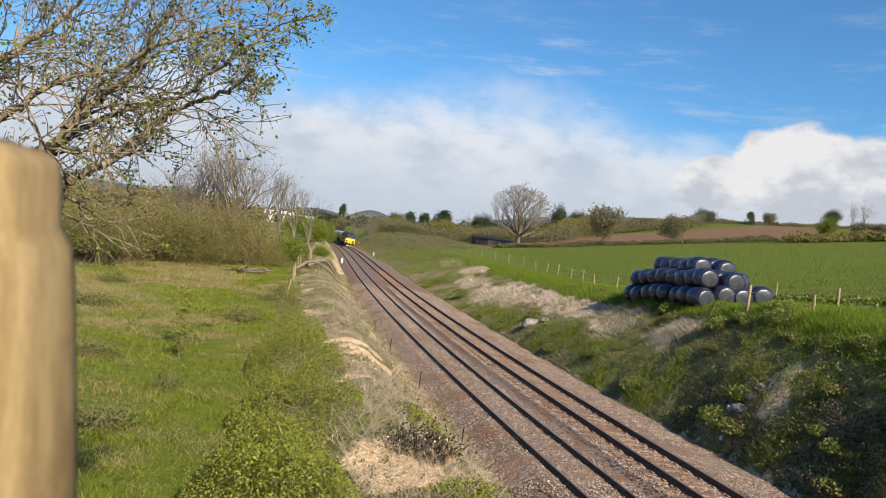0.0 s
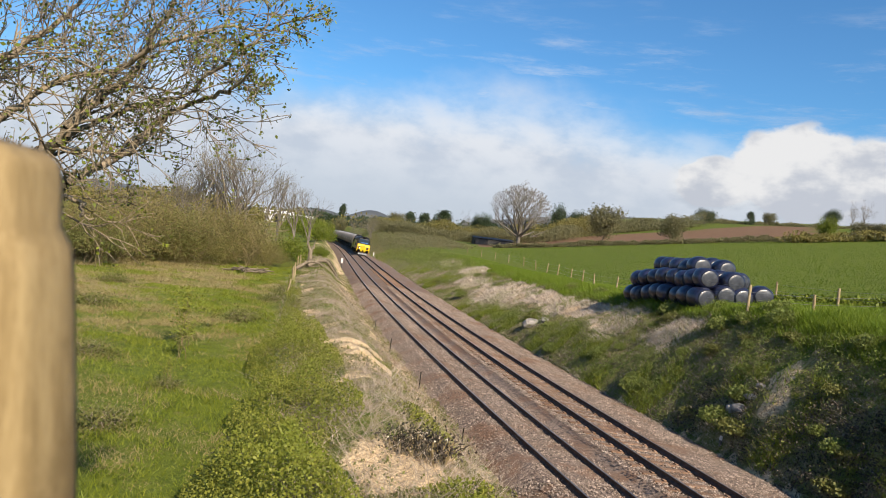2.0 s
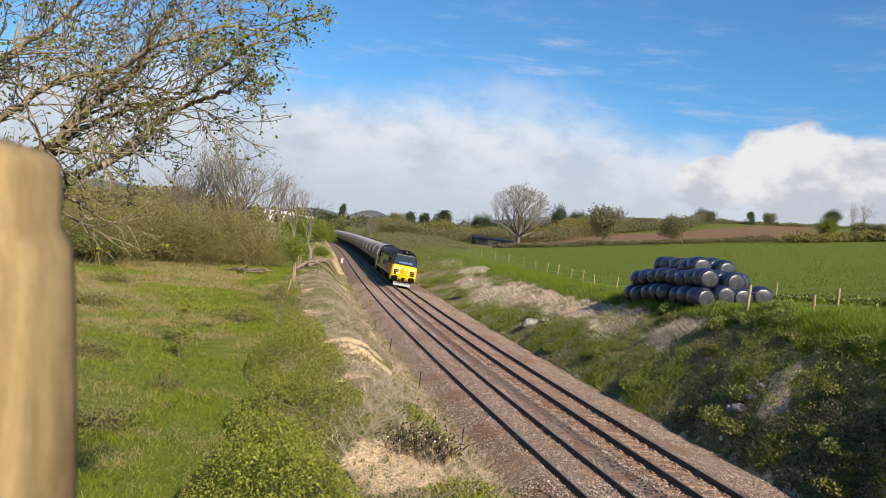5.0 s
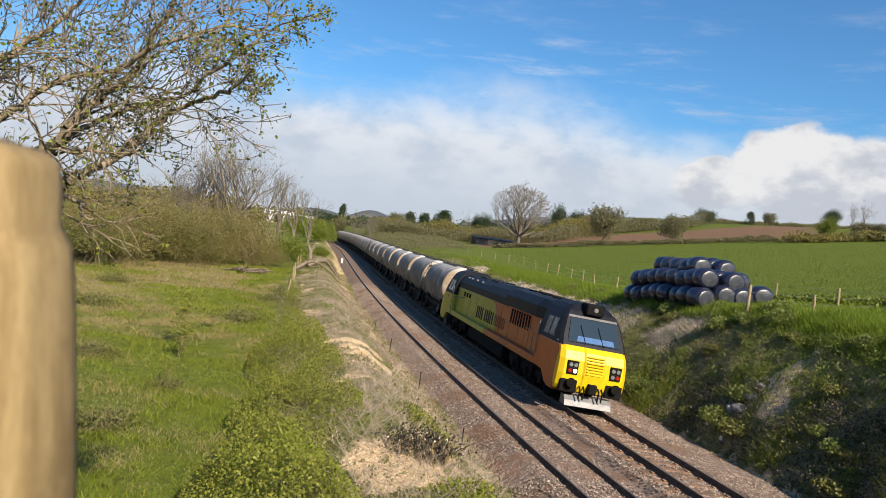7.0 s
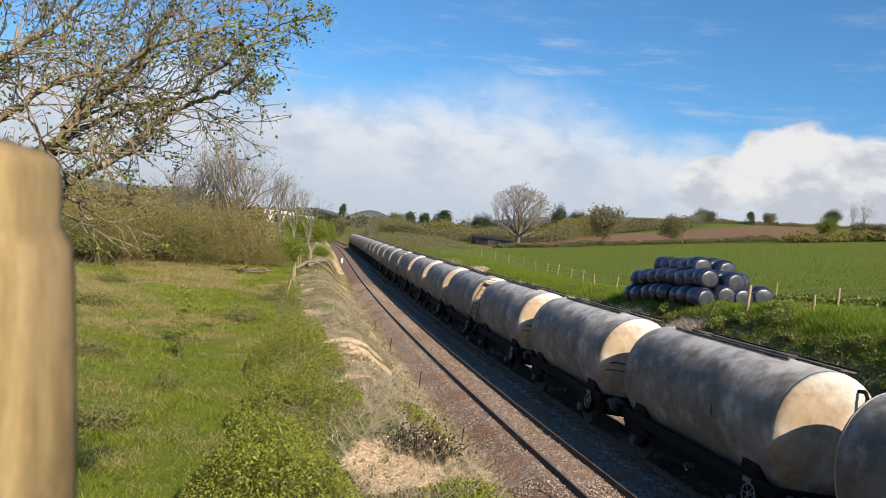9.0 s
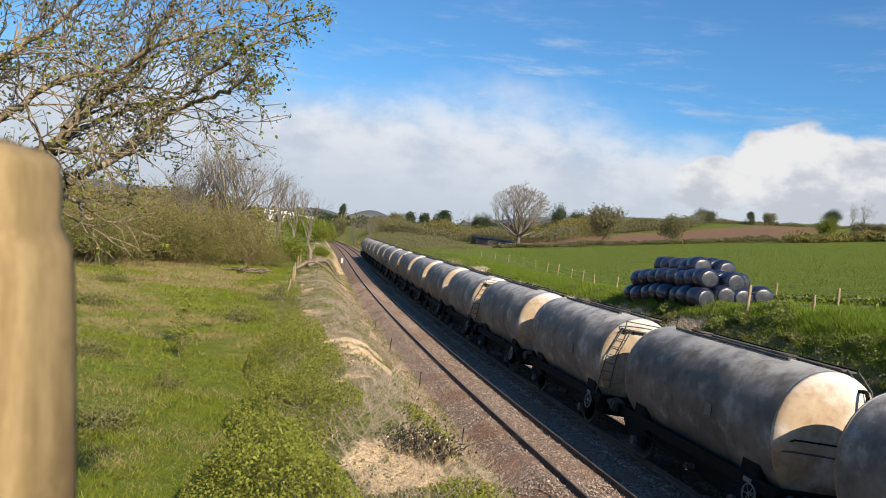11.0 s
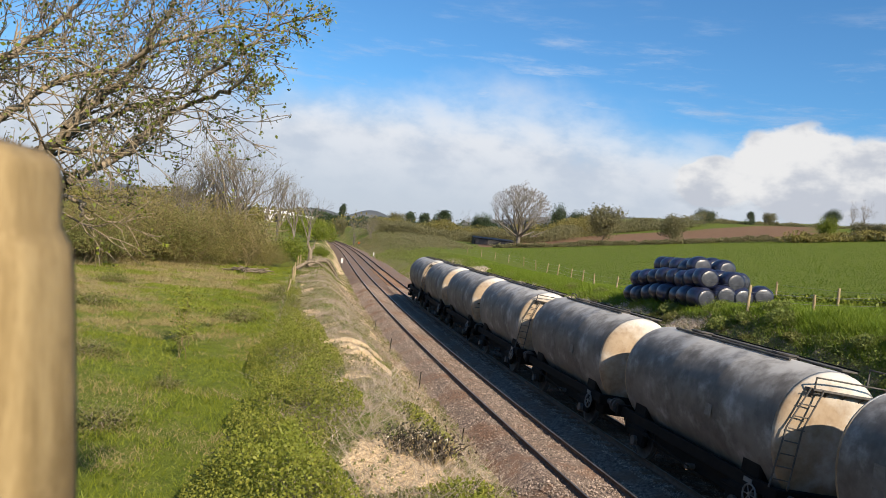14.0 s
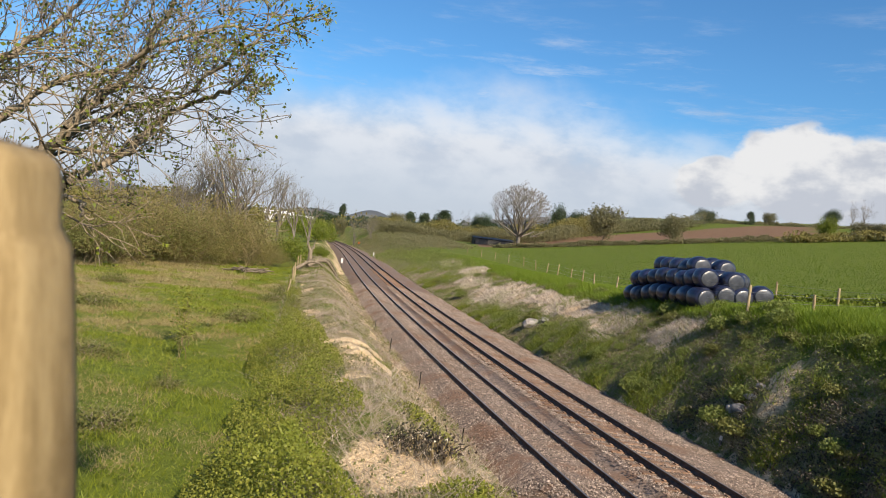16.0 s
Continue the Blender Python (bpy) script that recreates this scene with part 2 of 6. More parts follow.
def ground_mat():
    m = bpy.data.materials.new("ground")
    m.use_nodes = True
    nt = m.node_tree
    b = nt.nodes["Principled BSDF"]
    pos = nt.nodes.new("ShaderNodeNewGeometry").outputs["Position"]
    zone = nt.nodes.new("ShaderNodeVertexColor")
    zone.layer_name = "zone"
    sep = nt.nodes.new("ShaderNodeSeparateColor")
    link(nt, zone.outputs[0], sep.inputs[0])
    bare, plough, dry = sep.outputs
    n1, n2, n3 = noise_tex(nt, pos, 0.25, 6), noise_tex(nt, pos, 2.2, 6, 0.65), noise_tex(nt, pos, 14, 4, 0.7)
    grass = mix(nt, ramp(nt, n2, 0.35, 0.65), (0.058, 0.084, 0.006), (0.108, 0.135, 0.012))
    grass = mix(nt, ramp(nt, n3, 0.45, 0.75), grass, (0.145, 0.165, 0.032))
    straw = mix(nt, ramp(nt, n3, 0.35, 0.65), (0.135, 0.112, 0.042), (0.30, 0.245, 0.125))
    d = math_node(nt, "ADD", dry, math_node(nt, "MULTIPLY", math_node(nt, "SUBTRACT", n2, 0.5), 0.9))
    col = mix(nt, ramp(nt, d, 0.38, 0.66), grass, straw)
    earth = mix(nt, ramp(nt, n3, 0.3, 0.7), (0.28, 0.19, 0.105), (0.78, 0.60, 0.38))
    e = math_node(nt, "ADD", bare, math_node(nt, "MULTIPLY", math_node(nt, "SUBTRACT", n2, 0.5), 0.55))
    col = mix(nt, ramp(nt, e, 0.42, 0.60), col, earth)
    soil = mix(nt, ramp(nt, noise_tex(nt, pos, 0.5, 6, 0.7, (1, 6, 1)), 0.35, 0.65), (0.125, 0.070, 0.040), (0.21, 0.125, 0.075))
    col = mix(nt, plough, col, soil)
    col = mix(nt, math_node(nt, "MULTIPLY", ramp(nt, n1, 0.4, 0.7), 0.10), col, (0.13, 0.13, 0.04))
    xyz = nt.nodes.new("ShaderNodeSeparateXYZ")
    link(nt, pos, xyz.inputs[0])
    # far hills: distance haze put into the grey-blue moor colour
    hazy_moor = mix(nt, ramp(nt, noise_tex(nt, pos, 0.012, 5), 0.4, 0.6), (0.085, 0.095, 0.105), (0.14, 0.14, 0.135))
    col = mix(nt, ramp(nt, xyz.outputs[1], 520, 760), col, hazy_moor)
    link(nt, col, b.inputs["Base Color"])
    b.inputs["Roughness"].default_value = 0.9
    b.inputs["Specular IOR Level"].default_value = 0.15
    bn = node(nt, "ShaderNodeBump", Strength=0.7, Distance=0.08)
    link(nt, math_node(nt, "ADD", n3, n2), bn.inputs["Height"])
    link(nt, bn.outputs[0], b.inputs["Normal"])
    return m


def axis(stops):
    """Grid lines whose spacing changes from stretch to stretch: (end, spacing)."""
    out = [stops[0][0]]
    for end, gap in stops[1:]:
        n = max(1, round((end - out[-1]) / gap))
        out += list(np.linspace(out[-1], end, n + 1)[1:])
    return np.array(out)


def patch(x, y, cx, cy, rx, ry, turn=0.0):
    c, d = math.cos(turn), math.sin(turn)
    u, v = ((x - cx) * c + (y - cy) * d) / rx, (-(x - cx) * d + (y - cy) * c) / ry
    return np.clip(1.25 - np.hypot(u, v), 0, 1)


# scraped earth on the cutting side: across, along, half width, half length
EARTH = ((7.6, 25.2, 0.75, 0.8), (6.9, 24.6, 0.45, 0.7), (8.45, 34.7, 0.9, 1.9), (8.7, 41.3, 1.05, 2.4), (9.4, 46.3, 1.3, 3.2), (8.8, 49.5, 0.9, 2.8), (9.6, 56.5, 1.4, 4.2), (8.7, 62.0, 1.0, 3.4), (10.1, 66.5, 1.3, 3.8), (8.3, 69.0, 1.4, 4.5), (11.4, 90, 1.4, 4.0), (11.8, 108, 1.5, 6), (9.0, 80, 1.2, 4.5))


def build_ground():
    xs = axis([(-4000, 0), (-1000, 300), (-300, 40), (-80, 8), (-30, 2), (-12, 0.5), (22, 0.22), (40, 0.8), (90, 4), (320, 10), (1000, 50), (4000, 400)])
    ys = axis([(-600, 0), (-150, 60), (-10, 8), (12, 1.0), (45, 0.25), (70, 0.5), (130, 1.2), (230, 4), (480, 10), (1200, 40), (4500, 150)])
    gx, gy = np.meshgrid(xs, ys)
    z = ground_z(gx, gy)
    s, o = beside(gx, gy)
    nx, ny = len(xs), len(ys)
    idx = np.arange(nx * ny).reshape(ny, nx)
    faces = np.stack([idx[:-1, :-1], idx[:-1, 1:], idx[1:, 1:], idx[1:, :-1]], -1).reshape(-1, 4)
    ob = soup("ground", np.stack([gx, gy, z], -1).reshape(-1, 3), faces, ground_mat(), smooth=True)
    tagged(ob, "grassy ground with a railway cutting, meadow and ploughed field", "ground", kind="structure")
    bare = np.where((o > -4.6) & (o < 5.6), 0.47 + 0.12 * lumps(gx, gy, 0.9, 81), 0.0) + np.where((o < -4.0) & (o > -8.6) & (s > 24), 0.27 + 0.12 * lumps(gx, gy, 4, 8), 0)
    bare = np.maximum(bare, patch(o, s, -7.45, 17.4, 1.25, 2.2))
    for a, b, ra, rb in ((-6.5, 28.0, 1.3, 1.2), (-6.6, 30.3, 1.2, 0.8), (-8.0, 41.5, 0.7, 1.6), (-8.2, 52, 0.7, 2.0), (-8.3, 70, 0.8, 2.4)):
        bare = np.maximum(bare, patch(o, s, a, b, ra, rb))
    for a, b, ra, rb in EARTH:
        bare = np.maximum(bare, 0.9 * patch(o, s, a, b, ra, rb))
    bare = bare + np.where((bare > 0.05) & (np.abs(o) > 4.5), 0.42 * lumps(gx, gy, 1.1, 71) + 0.22 * lumps(gx, gy, 0.45, 72), 0)
    plough = np.where((gy > 208) & (gy < 300 + 0.1 * gx) & (gx > 10) & (gx < 0.50 * gy), 1.0, 0.0)
    dry = 0.25 + 0.35 * smooth((-12 - o) / 8) * smooth((o + 60) / 10) + (0.22 * lumps(gx, gy, 9, 4) + 0.26 * lumps(gx, gy, 2.6, 84) + 0.16 * lumps(gx, gy, 1.0, 85)) * np.where(o < -9, 1, 0.15)
    dry = np.where(o < -9.2, np.where(o > -13.5, dry - 0.15, dry), dry)
    dry = np.where((o < -4) & (o > -9.2), 0.50 + 0.16 * lumps(gx, gy, 1.4, 83), dry)
    dry = np.where((o > 5.2) & (o < 9), 0.55, dry)
    dry = np.where((o > 9) & (o < 30) & (s > 95) & (gy < 215), 0.42, dry)
    dry = np.where((o > 12) & (gy < 210), 0.10, dry)
    col = np.stack([np.clip(bare, 0, 1), plough, np.clip(dry, 0, 1), np.ones_like(bare)], -1).reshape(-1, 4).astype(np.float32)
    layer = ob.data.color_attributes.new("zone", "FLOAT_COLOR", "POINT")
    layer.data.foreach_set("color", col.ravel())
    return ob


build_ground()

# ---- permanent way ----
M_BALLAST = mat("ballast", (0.075, 0.055, 0.044), (0.33, 0.245, 0.195), 9, 0.9, 1.0, 22, 26, space="World", stain=(0.21, 0.125, 0.080), stain_scale=0.5, stain_at=(0.44, 0.62))
M_STONE = mat("ballast_stone", (0.175, 0.128, 0.098), (0.44, 0.345, 0.278), 4, 0.85, 0.3, space="World", island=0.62, stain=(0.22, 0.13, 0.085), stain_scale=0.5)
M_RAIL = mat("rail_rust", (0.075, 0.045, 0.030), (0.17, 0.10, 0.065), 5, 0.75, 0.2, space="World")
M_RAILTOP = plain("rail_head", (0.34, 0.31, 0.29), 0.45, 0.8, 0.3)
M_SLEEPER = mat("sleeper", (0.15, 0.085, 0.05), (0.28, 0.175, 0.115), 5, 0.9, 0.4, random_tint=0.2)


def track_frame(track, s):
    """Centre, right and up of a track (-1 left, +1 right) at s."""
    h = np.interp(s, LINE_S, LINE_H)
    c = on_line(s, track * APART / 2)
    tilt = math.atan(CANT)
    right = np.array([math.cos(h) * math.cos(tilt), math.sin(h) * math.cos(tilt), -math.sin(tilt)])
    up = np.array([math.cos(h) * math.sin(tilt), math.sin(h) * math.sin(tilt), math.cos(tilt)])
    return c, right, up


def sweep(name, profile, stations, track, material, parent=None, label=""):
    """A profile (across, up) drawn along a track."""
    rows = []
    for s in stations:
        c, r, u = track_frame(track, s)
        rows.append([c + a * r + b * u for a, b in profile])
    v = np.array(rows).reshape(-1, 3)
    n, k = len(stations), len(profile)
    idx = np.arange(n * k).reshape(n, k)
    nxt = np.roll(idx, -1, 1)
    f = np.stack([idx[:-1], nxt[:-1], nxt[1:], idx[1:]], -1).reshape(-1, 4)
    return soup(name, v, f, material, parent, label)


def build_track():
    st = list(np.arange(-250, 14, 8)) + list(np.arange(14, 90, 0.3)) + list(np.arange(90, 440, 3))
    prof = [(-5.0, -1.10), (-4.2, -0.86), (-3.6, -0.60), (-2.9, -0.19), (-2.35, -0.165), (-0.85, -0.165), (-0.3, -0.205), (0.3, -0.215), (0.85, -0.20), (2.35, -0.20),
            (2.9, -0.19), (3.6, -0.235), (4.8, -0.46), (5.7, -0.60), (6.4, -0.85)]
    rows = []
    for s in st:
        h = np.interp(s, LINE_S, LINE_H)
        row = []
        for a, b in prof:
            p = on_line(s, a)
            t = -1 if a < 0 else 1
            cant = -CANT * (a - t * APART / 2) * smooth((2.9 - abs(a)) / 0.4) + (CANT * 1.3 * (-1 if a > 0 else 1) * smooth((abs(a) - 2.5) / 0.4))
            near = 0.028 * float(lumps(a * 9 + 50, s, 0.5, 4)) + 0.03 * float(lumps(p[0], p[1], 1.2, 6))
            p[2] = b + cant + near
            row.append(p)
        rows.append(row)
    v = np.array(rows).reshape(-1, 3)
    n, k = len(st), len(prof)
    idx = np.arange(n * k).reshape(n, k)
    f = np.stack([idx[:-1, :-1], idx[:-1, 1:], idx[1:, 1:], idx[1:, :-1]], -1).reshape(-1, 4)
    bed = soup("track_bed", v, f, M_BALLAST, smooth=True)
    tagged(bed, "grey-brown stone ballast under two railway tracks", "ballast", kind="structure")
    # loose stones over the shoulders and between the rails
    rng = np.random.default_rng(5)
    count = 100000
    s = 14 + 66 * rng.random(count) ** 1.7
    a = rng.uniform(-3.9, 6.1, count)
    zz = np.interp(a, [q[0] for q in prof], [q[1] for q in prof])
    t = np.where(a < 0, -1, 1)
    zz += -CANT * (a - t * APART / 2) * smooth((2.9 - np.abs(a)) / 0.4) + CANT * 1.3 * np.where(a > 0, -1, 1) * smooth((np.abs(a) - 2.5) / 0.4)
    c = on_line(s, a)
    c[:, 2] = zz + 0.01
    size = rng.uniform(0.018, 0.046, count) * (1 + np.clip((s - 30) / 60, 0, 0.6))
    base = np.array([(1, 0, 0), (-0.5, 0.87, 0), (-0.5, -0.87, 0), (0.1, 0.1, 0.9)])
    tet = base[None] * size[:, None, None] * rng.uniform(0.6, 1.3, (count, 4, 3))
    turn = rng.uniform(0, 6.28, count)
    cs, sn = np.cos(turn)[:, None], np.sin(turn)[:, None]
    pts = np.stack([tet[:, :, 0] * cs - tet[:, :, 1] * sn, tet[:, :, 0] * sn + tet[:, :, 1] * cs, tet[:, :, 2]], -1) + c[:, None]
    f = (np.arange(count)[:, None, None] * 4 + np.array([(0, 1, 3), (1, 2, 3), (2, 0, 3)])[None]).reshape(-1, 3)
    tagged(soup("loose_ballast", pts.reshape(-1, 3), f, M_STONE, bed), kind="stuff")
    # rails
    rail = [(-0.07, -0.159), (0.07, -0.159), (0.07, -0.14), (0.015, -0.12), (0.012, -0.05), (0.036, -0.035), (0.036, -0.006), (-0.036, -0.006), (-0.036, -0.035), (-0.012, -0.05), (-0.015, -0.12), (-0.07, -0.14)]
    head = [(-0.032, -0.0055), (0.032, -0.0055), (0.026, 0.0), (-0.026, 0.0)]
    st = list(np.arange(-250, 10, 5)) + list(np.arange(10, 440, 2))
    tracks = {}
    for track in (-1, 1):
        thing = new("railway_track")
        tagged(thing, "rusty steel rails on sleepers laid in ballast", "railway track", "running lines", "structure")
        tracks[track] = thing
        for side in (-1, 1):
            o = side * GAUGE / 2
            r = sweep("rail", [(a + o, b) for a, b in rail], st, track, M_RAIL, thing)
            sweep("running_surface", [(a + o, b) for a, b in head], st, track, M_RAILTOP, r, "worn bright rail head")
    return tracks


TRACKS = build_track()

# ---- the train ----
SPEED, HEAD_AT_7 = 25.75, 27.9      # metres a second, and where the nose is at 7 s
LOCO_LONG, WAGON_LONG, WAGONS = 21.7, 8.56, 23


def train_pose(mid, half):
    """The pose of a vehicle whose middle is mid metres along the line and whose axles are half that far apart."""
    a, r, u = track_frame(1, mid - half)
    b, r2, u2 = track_frame(1, mid + half)
    fwd = Vector(a - b).normalized()
    up = Vector(u + u2).normalized()
    right = fwd.cross(up).normalized()
    up = right.cross(fwd)
    m = Matrix((right, fwd, up)).transposed().to_4x4()
    m.translation = Vector((a + b) / 2)
    return m


def nose(t):
    # its pace varies a little as it goes by, and it gathers speed at the end
    lag = float(np.interp(t, [0, 5.5, 6.5, 7.5, 8.5, 12.0, 13.5, 14.5, 15.4, 16.0], [0, 0.15, 0.14, -0.12, 0.02, 0.24, 0.40, 0.34, 0.05, -0.72]))
    return HEAD_AT_7 + SPEED * (7.0 - t) + lag


M_ORANGE = plain("orange_paint", (0.54, 0.112, 0.013), 0.38, 0, 0.22, 1.6, 0.04, stain=(0.30, 0.08, 0.025))
M_BURNT = plain("burnt_orange_paint", (0.22, 0.045, 0.012), 0.5)
M_LIME = plain("lime_paint", (0.46, 0.43, 0.034), 0.38, 0, 0.22, 1.6, 0.04, stain=(0.26, 0.25, 0.04))
M_YELLOW = plain("warning_yellow_paint", (0.78, 0.53, 0.008), 0.35, 0, 0.10, 1.5, 0.03)
M_NAVY = plain("black_blue_paint", (0.010, 0.012, 0.019), 0.55, 0, 0.4, 1.5, 0.05, 0.18)
M_BLACK = plain("black_underframe", (0.009, 0.008, 0.007), 0.85, 0, 0.5, 3, 0.15, 0.15)
M_SILVER = plain("grey_metal", (0.22, 0.22, 0.225), 0.5, 0.3, 0.25)
M_FRAME = plain("window_frame_grey", (0.11, 0.11, 0.115), 0.5, 0.2, 0.2)
M_WHITE = plain("white_paint", (0.78, 0.77, 0.74), 0.5, 0, 0.1)
# tank and ends go paler upwards, for cement dust and the sunlit crown
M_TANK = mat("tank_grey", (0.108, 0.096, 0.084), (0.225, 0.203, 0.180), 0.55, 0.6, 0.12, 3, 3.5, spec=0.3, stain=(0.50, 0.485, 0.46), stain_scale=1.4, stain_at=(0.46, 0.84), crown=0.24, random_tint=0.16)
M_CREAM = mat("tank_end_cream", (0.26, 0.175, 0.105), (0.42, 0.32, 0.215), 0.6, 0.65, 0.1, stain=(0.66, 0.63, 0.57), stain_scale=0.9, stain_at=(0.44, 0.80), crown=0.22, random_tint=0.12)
M_STEEL = plain("dusty_steel", (0.11, 0.10, 0.09), 0.75, 0.2, 0.4)
M_GRIME = plain("grimy_label", (0.19, 0.18, 0.165), 0.7)


def glass_mat(name, tint):
    m = bpy.data.materials.new(name)
    m.use_nodes = True
    b = m.node_tree.nodes["Principled BSDF"]
    b.inputs["Base Color"].default_value = (*tint, 1)
    b.inputs["Roughness"].default_value = 0.06
    b.inputs["Specular IOR Level"].default_value = 0.8
    return m


M_GLASS = glass_mat("cab_glass", (0.02, 0.03, 0.04))


def slab(bm, quad, thick):
    """A plate on four corners, thick along their normal."""
    q = [Vector(p) for p in quad]
    n = (q[1] - q[0]).cross(q[3] - q[0]).normalized() * thick
    loft(bm, [q, [p + n for p in q]])


def slabbed(quad, thick):
    bm = bmesh.new()
    slab(bm, quad, thick)
    return bm


def prism(side, half, bevel=0.0):
    """A side view (y, z) drawn across from -half to half."""
    bm = bmesh.new()
    loft(bm, [[(-half, y, z) for y, z in side], [(half, y, z) for y, z in side]])
    if bevel:
        bmesh.ops.bevel(bm, geom=list(bm.edges), offset=bevel, segments=2, affect="EDGES", profile=0.5)
    return bm


def wheel_bm(r, x, y, z, wide=0.13):
    bm = bmesh.new()
    s = 1 if x > 0 else -1
    for rr, a, b in ((r, x - wide / 2, x + wide / 2), (r + 0.03, x - s * wide / 2 - 0.02, x - s * wide / 2 + 0.02), (r * 0.84, x + s * wide / 2, x + s * (wide / 2 - 0.03)), (0.13, x, x + s * (wide / 2 + 0.08))):
        rod(bm, (a, y, z), (b, y, z), rr, 24)
    return bm


GLOW = bpy.data.materials.new("lit_lamp")
GLOW.use_nodes = True
_b = GLOW.node_tree.nodes["Principled BSDF"]
_b.inputs["Emission Color"].default_value, _b.inputs["Emission Strength"].default_value = (1.0, 0.95, 0.85, 1), 3.0
M_SEAT = plain("blue_cab_desk", (0.03, 0.12, 0.32), 0.6)
M_RED = plain("red_lens", (0.35, 0.02, 0.01), 0.3)


def cab(loco, turn, paint):
    """One driving cab; turn is 1 at the front and -1 at the rear."""
    spin = pose(0, 0, 0, 0, 0, 0 if turn > 0 else 180)

    def put(name, bm, material, parent=loco, label="", smooth=False):
        bm.transform(spin)
        return part(name, bm, material, parent, label, smooth)

    body = put("cab_body", prism([(7.85, 1.02), (9.0, 1.02), (9.45, 0.62), (9.8, 0.52), (10.38, 0.52), (10.38, 2.2), (7.85, 2.2)], 1.32, 0.03), paint, label="painted lower cab with warning-coloured nose")
    # nose: chamfered towards the middle of the face
    bm = bmesh.new()
    rings = []
    for z, w, yf, yc in ((0.62, 1.29, 10.72, 10.76), (0.80, 1.33, 10.80, 10.84), (1.25, 1.33, 10.84, 10.90), (1.75, 1.31, 10.80, 10.86), (2.05, 1.29, 10.66, 10.72), (2.22, 1.27, 10.50, 10.54)):
        rings.append([(-w, 10.37, z), (w, 10.37, z), (w, yf - 0.16, z), (w - 0.16, yf, z), (0.42, yf, z), (0.36, yc, z), (-0.36, yc, z), (-0.42, yf, z), (-w + 0.16, yf, z), (-w, yf - 0.16, z)])
    loft(bm, rings)
    nose_part = put("nose", bm, M_YELLOW, label="bright yellow warning nose")
    for i in range(7):
        z = 1.28 + i * 0.105
        put("grille_rib", boxed(-0.33, 0.33, 10.83 - max(0, i - 4) * 0.03, 10.925 - max(0, i - 4) * 0.035, z, z + 0.05, 0.012), M_YELLOW, nose_part)
    for sx in (-1, 1):
        x0, x1 = sorted((sx * 0.62, sx * 1.06))
        lamp = put("headlight", boxed(x0, x1, 10.70, 10.875, 1.22, 1.72, 0.03, 2), M_BLACK, nose_part, "black headlight cluster")
        for k, (lx, lz, mm) in enumerate(((0.74, 1.36, GLOW if sx * turn > 0 else M_SILVER), (0.93, 1.36, M_RED), (0.74, 1.58, M_SILVER), (0.93, 1.58, M_SILVER))):
            bm = bmesh.new()
            rod(bm, (sx * lx, 10.85, lz), (sx * lx, 10.895, lz), 0.075, 14)
            put("lens", bm, mm, lamp)
        put("buffer_cover", boxed(*sorted((sx * 0.55, sx * 1.22)), 10.45, 10.86, 0.56, 1.04, 0.05, 2), M_BLACK, label="black bumper block")
        bm = bmesh.new()
        rod(bm, (sx * 0.87, 10.8, 0.95), (sx * 0.87, 11.02, 0.95), 0.10, 14)
        rod(bm, (sx * 0.87, 11.02, 0.95), (sx * 0.87, 11.05, 0.95), 0.17, 20)
        put("buffer", bm, M_BLACK)
    # upper cab
    bm = bmesh.new()
    rings = []
    for z, w, yf in ((2.2, 1.315, 10.46), (2.6, 1.27, 10.24), (3.2, 1.12, 9.90), (3.45, 1.00, 9.70), (3.64, 0.80, 9.45), (3.76, 0.50, 9.2)):
        rings.append([(-w, 7.85, z), (w, 7.85, z), (w, yf - 0.12, z), (w - 0.1, yf, z), (-w + 0.1, yf, z), (-w, yf - 0.12, z)])
    loft(bm, rings)
    top = put("cab_roof", bm, M_NAVY, label="black-blue upper cab and roof")

    def face(x, z, out):
        return (x, 10.46 - (z - 2.2) * 0.565 + out, z + out * 0.5)

    put("windscreen_frame", slabbed([face(-1.14, 2.26, 0), face(1.14, 2.26, 0), face(0.96, 3.30, 0), face(-0.96, 3.30, 0)], 0.03), M_FRAME, top, "grey windscreen surround")
    put("windscreen", slabbed([face(-1.04, 2.34, 0.034), face(1.04, 2.34, 0.034), face(0.90, 3.18, 0.034), face(-0.90, 3.18, 0.034)], 0.012), M_GLASS, top, "dark raked windscreen glass")
    # flat blue plate added on the opaque glass to suggest the desk inside
    put("sun_blind", slabbed([face(-0.80, 2.37, 0.048), face(0.70, 2.37, 0.048), face(0.64, 2.56, 0.048), face(-0.76, 2.56, 0.048)], 0.004), M_SEAT, top, "blue plate over the glass, standing for the cab desk inside")
    for x in (-0.35, 0.35):
        put("wiper", rods([face(x, 2.30, 0.06), face(x + 0.18, 2.95, 0.06)], 0.012), M_BLACK, top)
    pod = put("lamp_pod", boxed(-0.36, 0.36, 9.35, 9.98, 3.38, 3.80, 0.06, 2), M_BLACK, top, "black roof lamp housing")
    bm = bmesh.new()
    rod(bm, (0, 9.95, 3.60), (0, 10.0, 3.60), 0.085, 14)
    put("lens", bm, M_SILVER, pod)
    for sx in (-1, 1):
        def sidep(y, z, out):
            return (sx * (1.315 - (z - 2.2) * 0.19 + out), y, z)
        for y0, y1, lean in ((8.42, 8.98, 0.0), (9.06, 9.62, 0.10)):
            w = put("side_window", slabbed([sidep(y0, 2.36, 0.0), sidep(y1, 2.36, 0.0), sidep(y1 - lean, 3.06, 0.0), sidep(y0, 3.06, 0.0)], 0.025 * sx), M_SILVER, top, "cab side window in a metal frame")
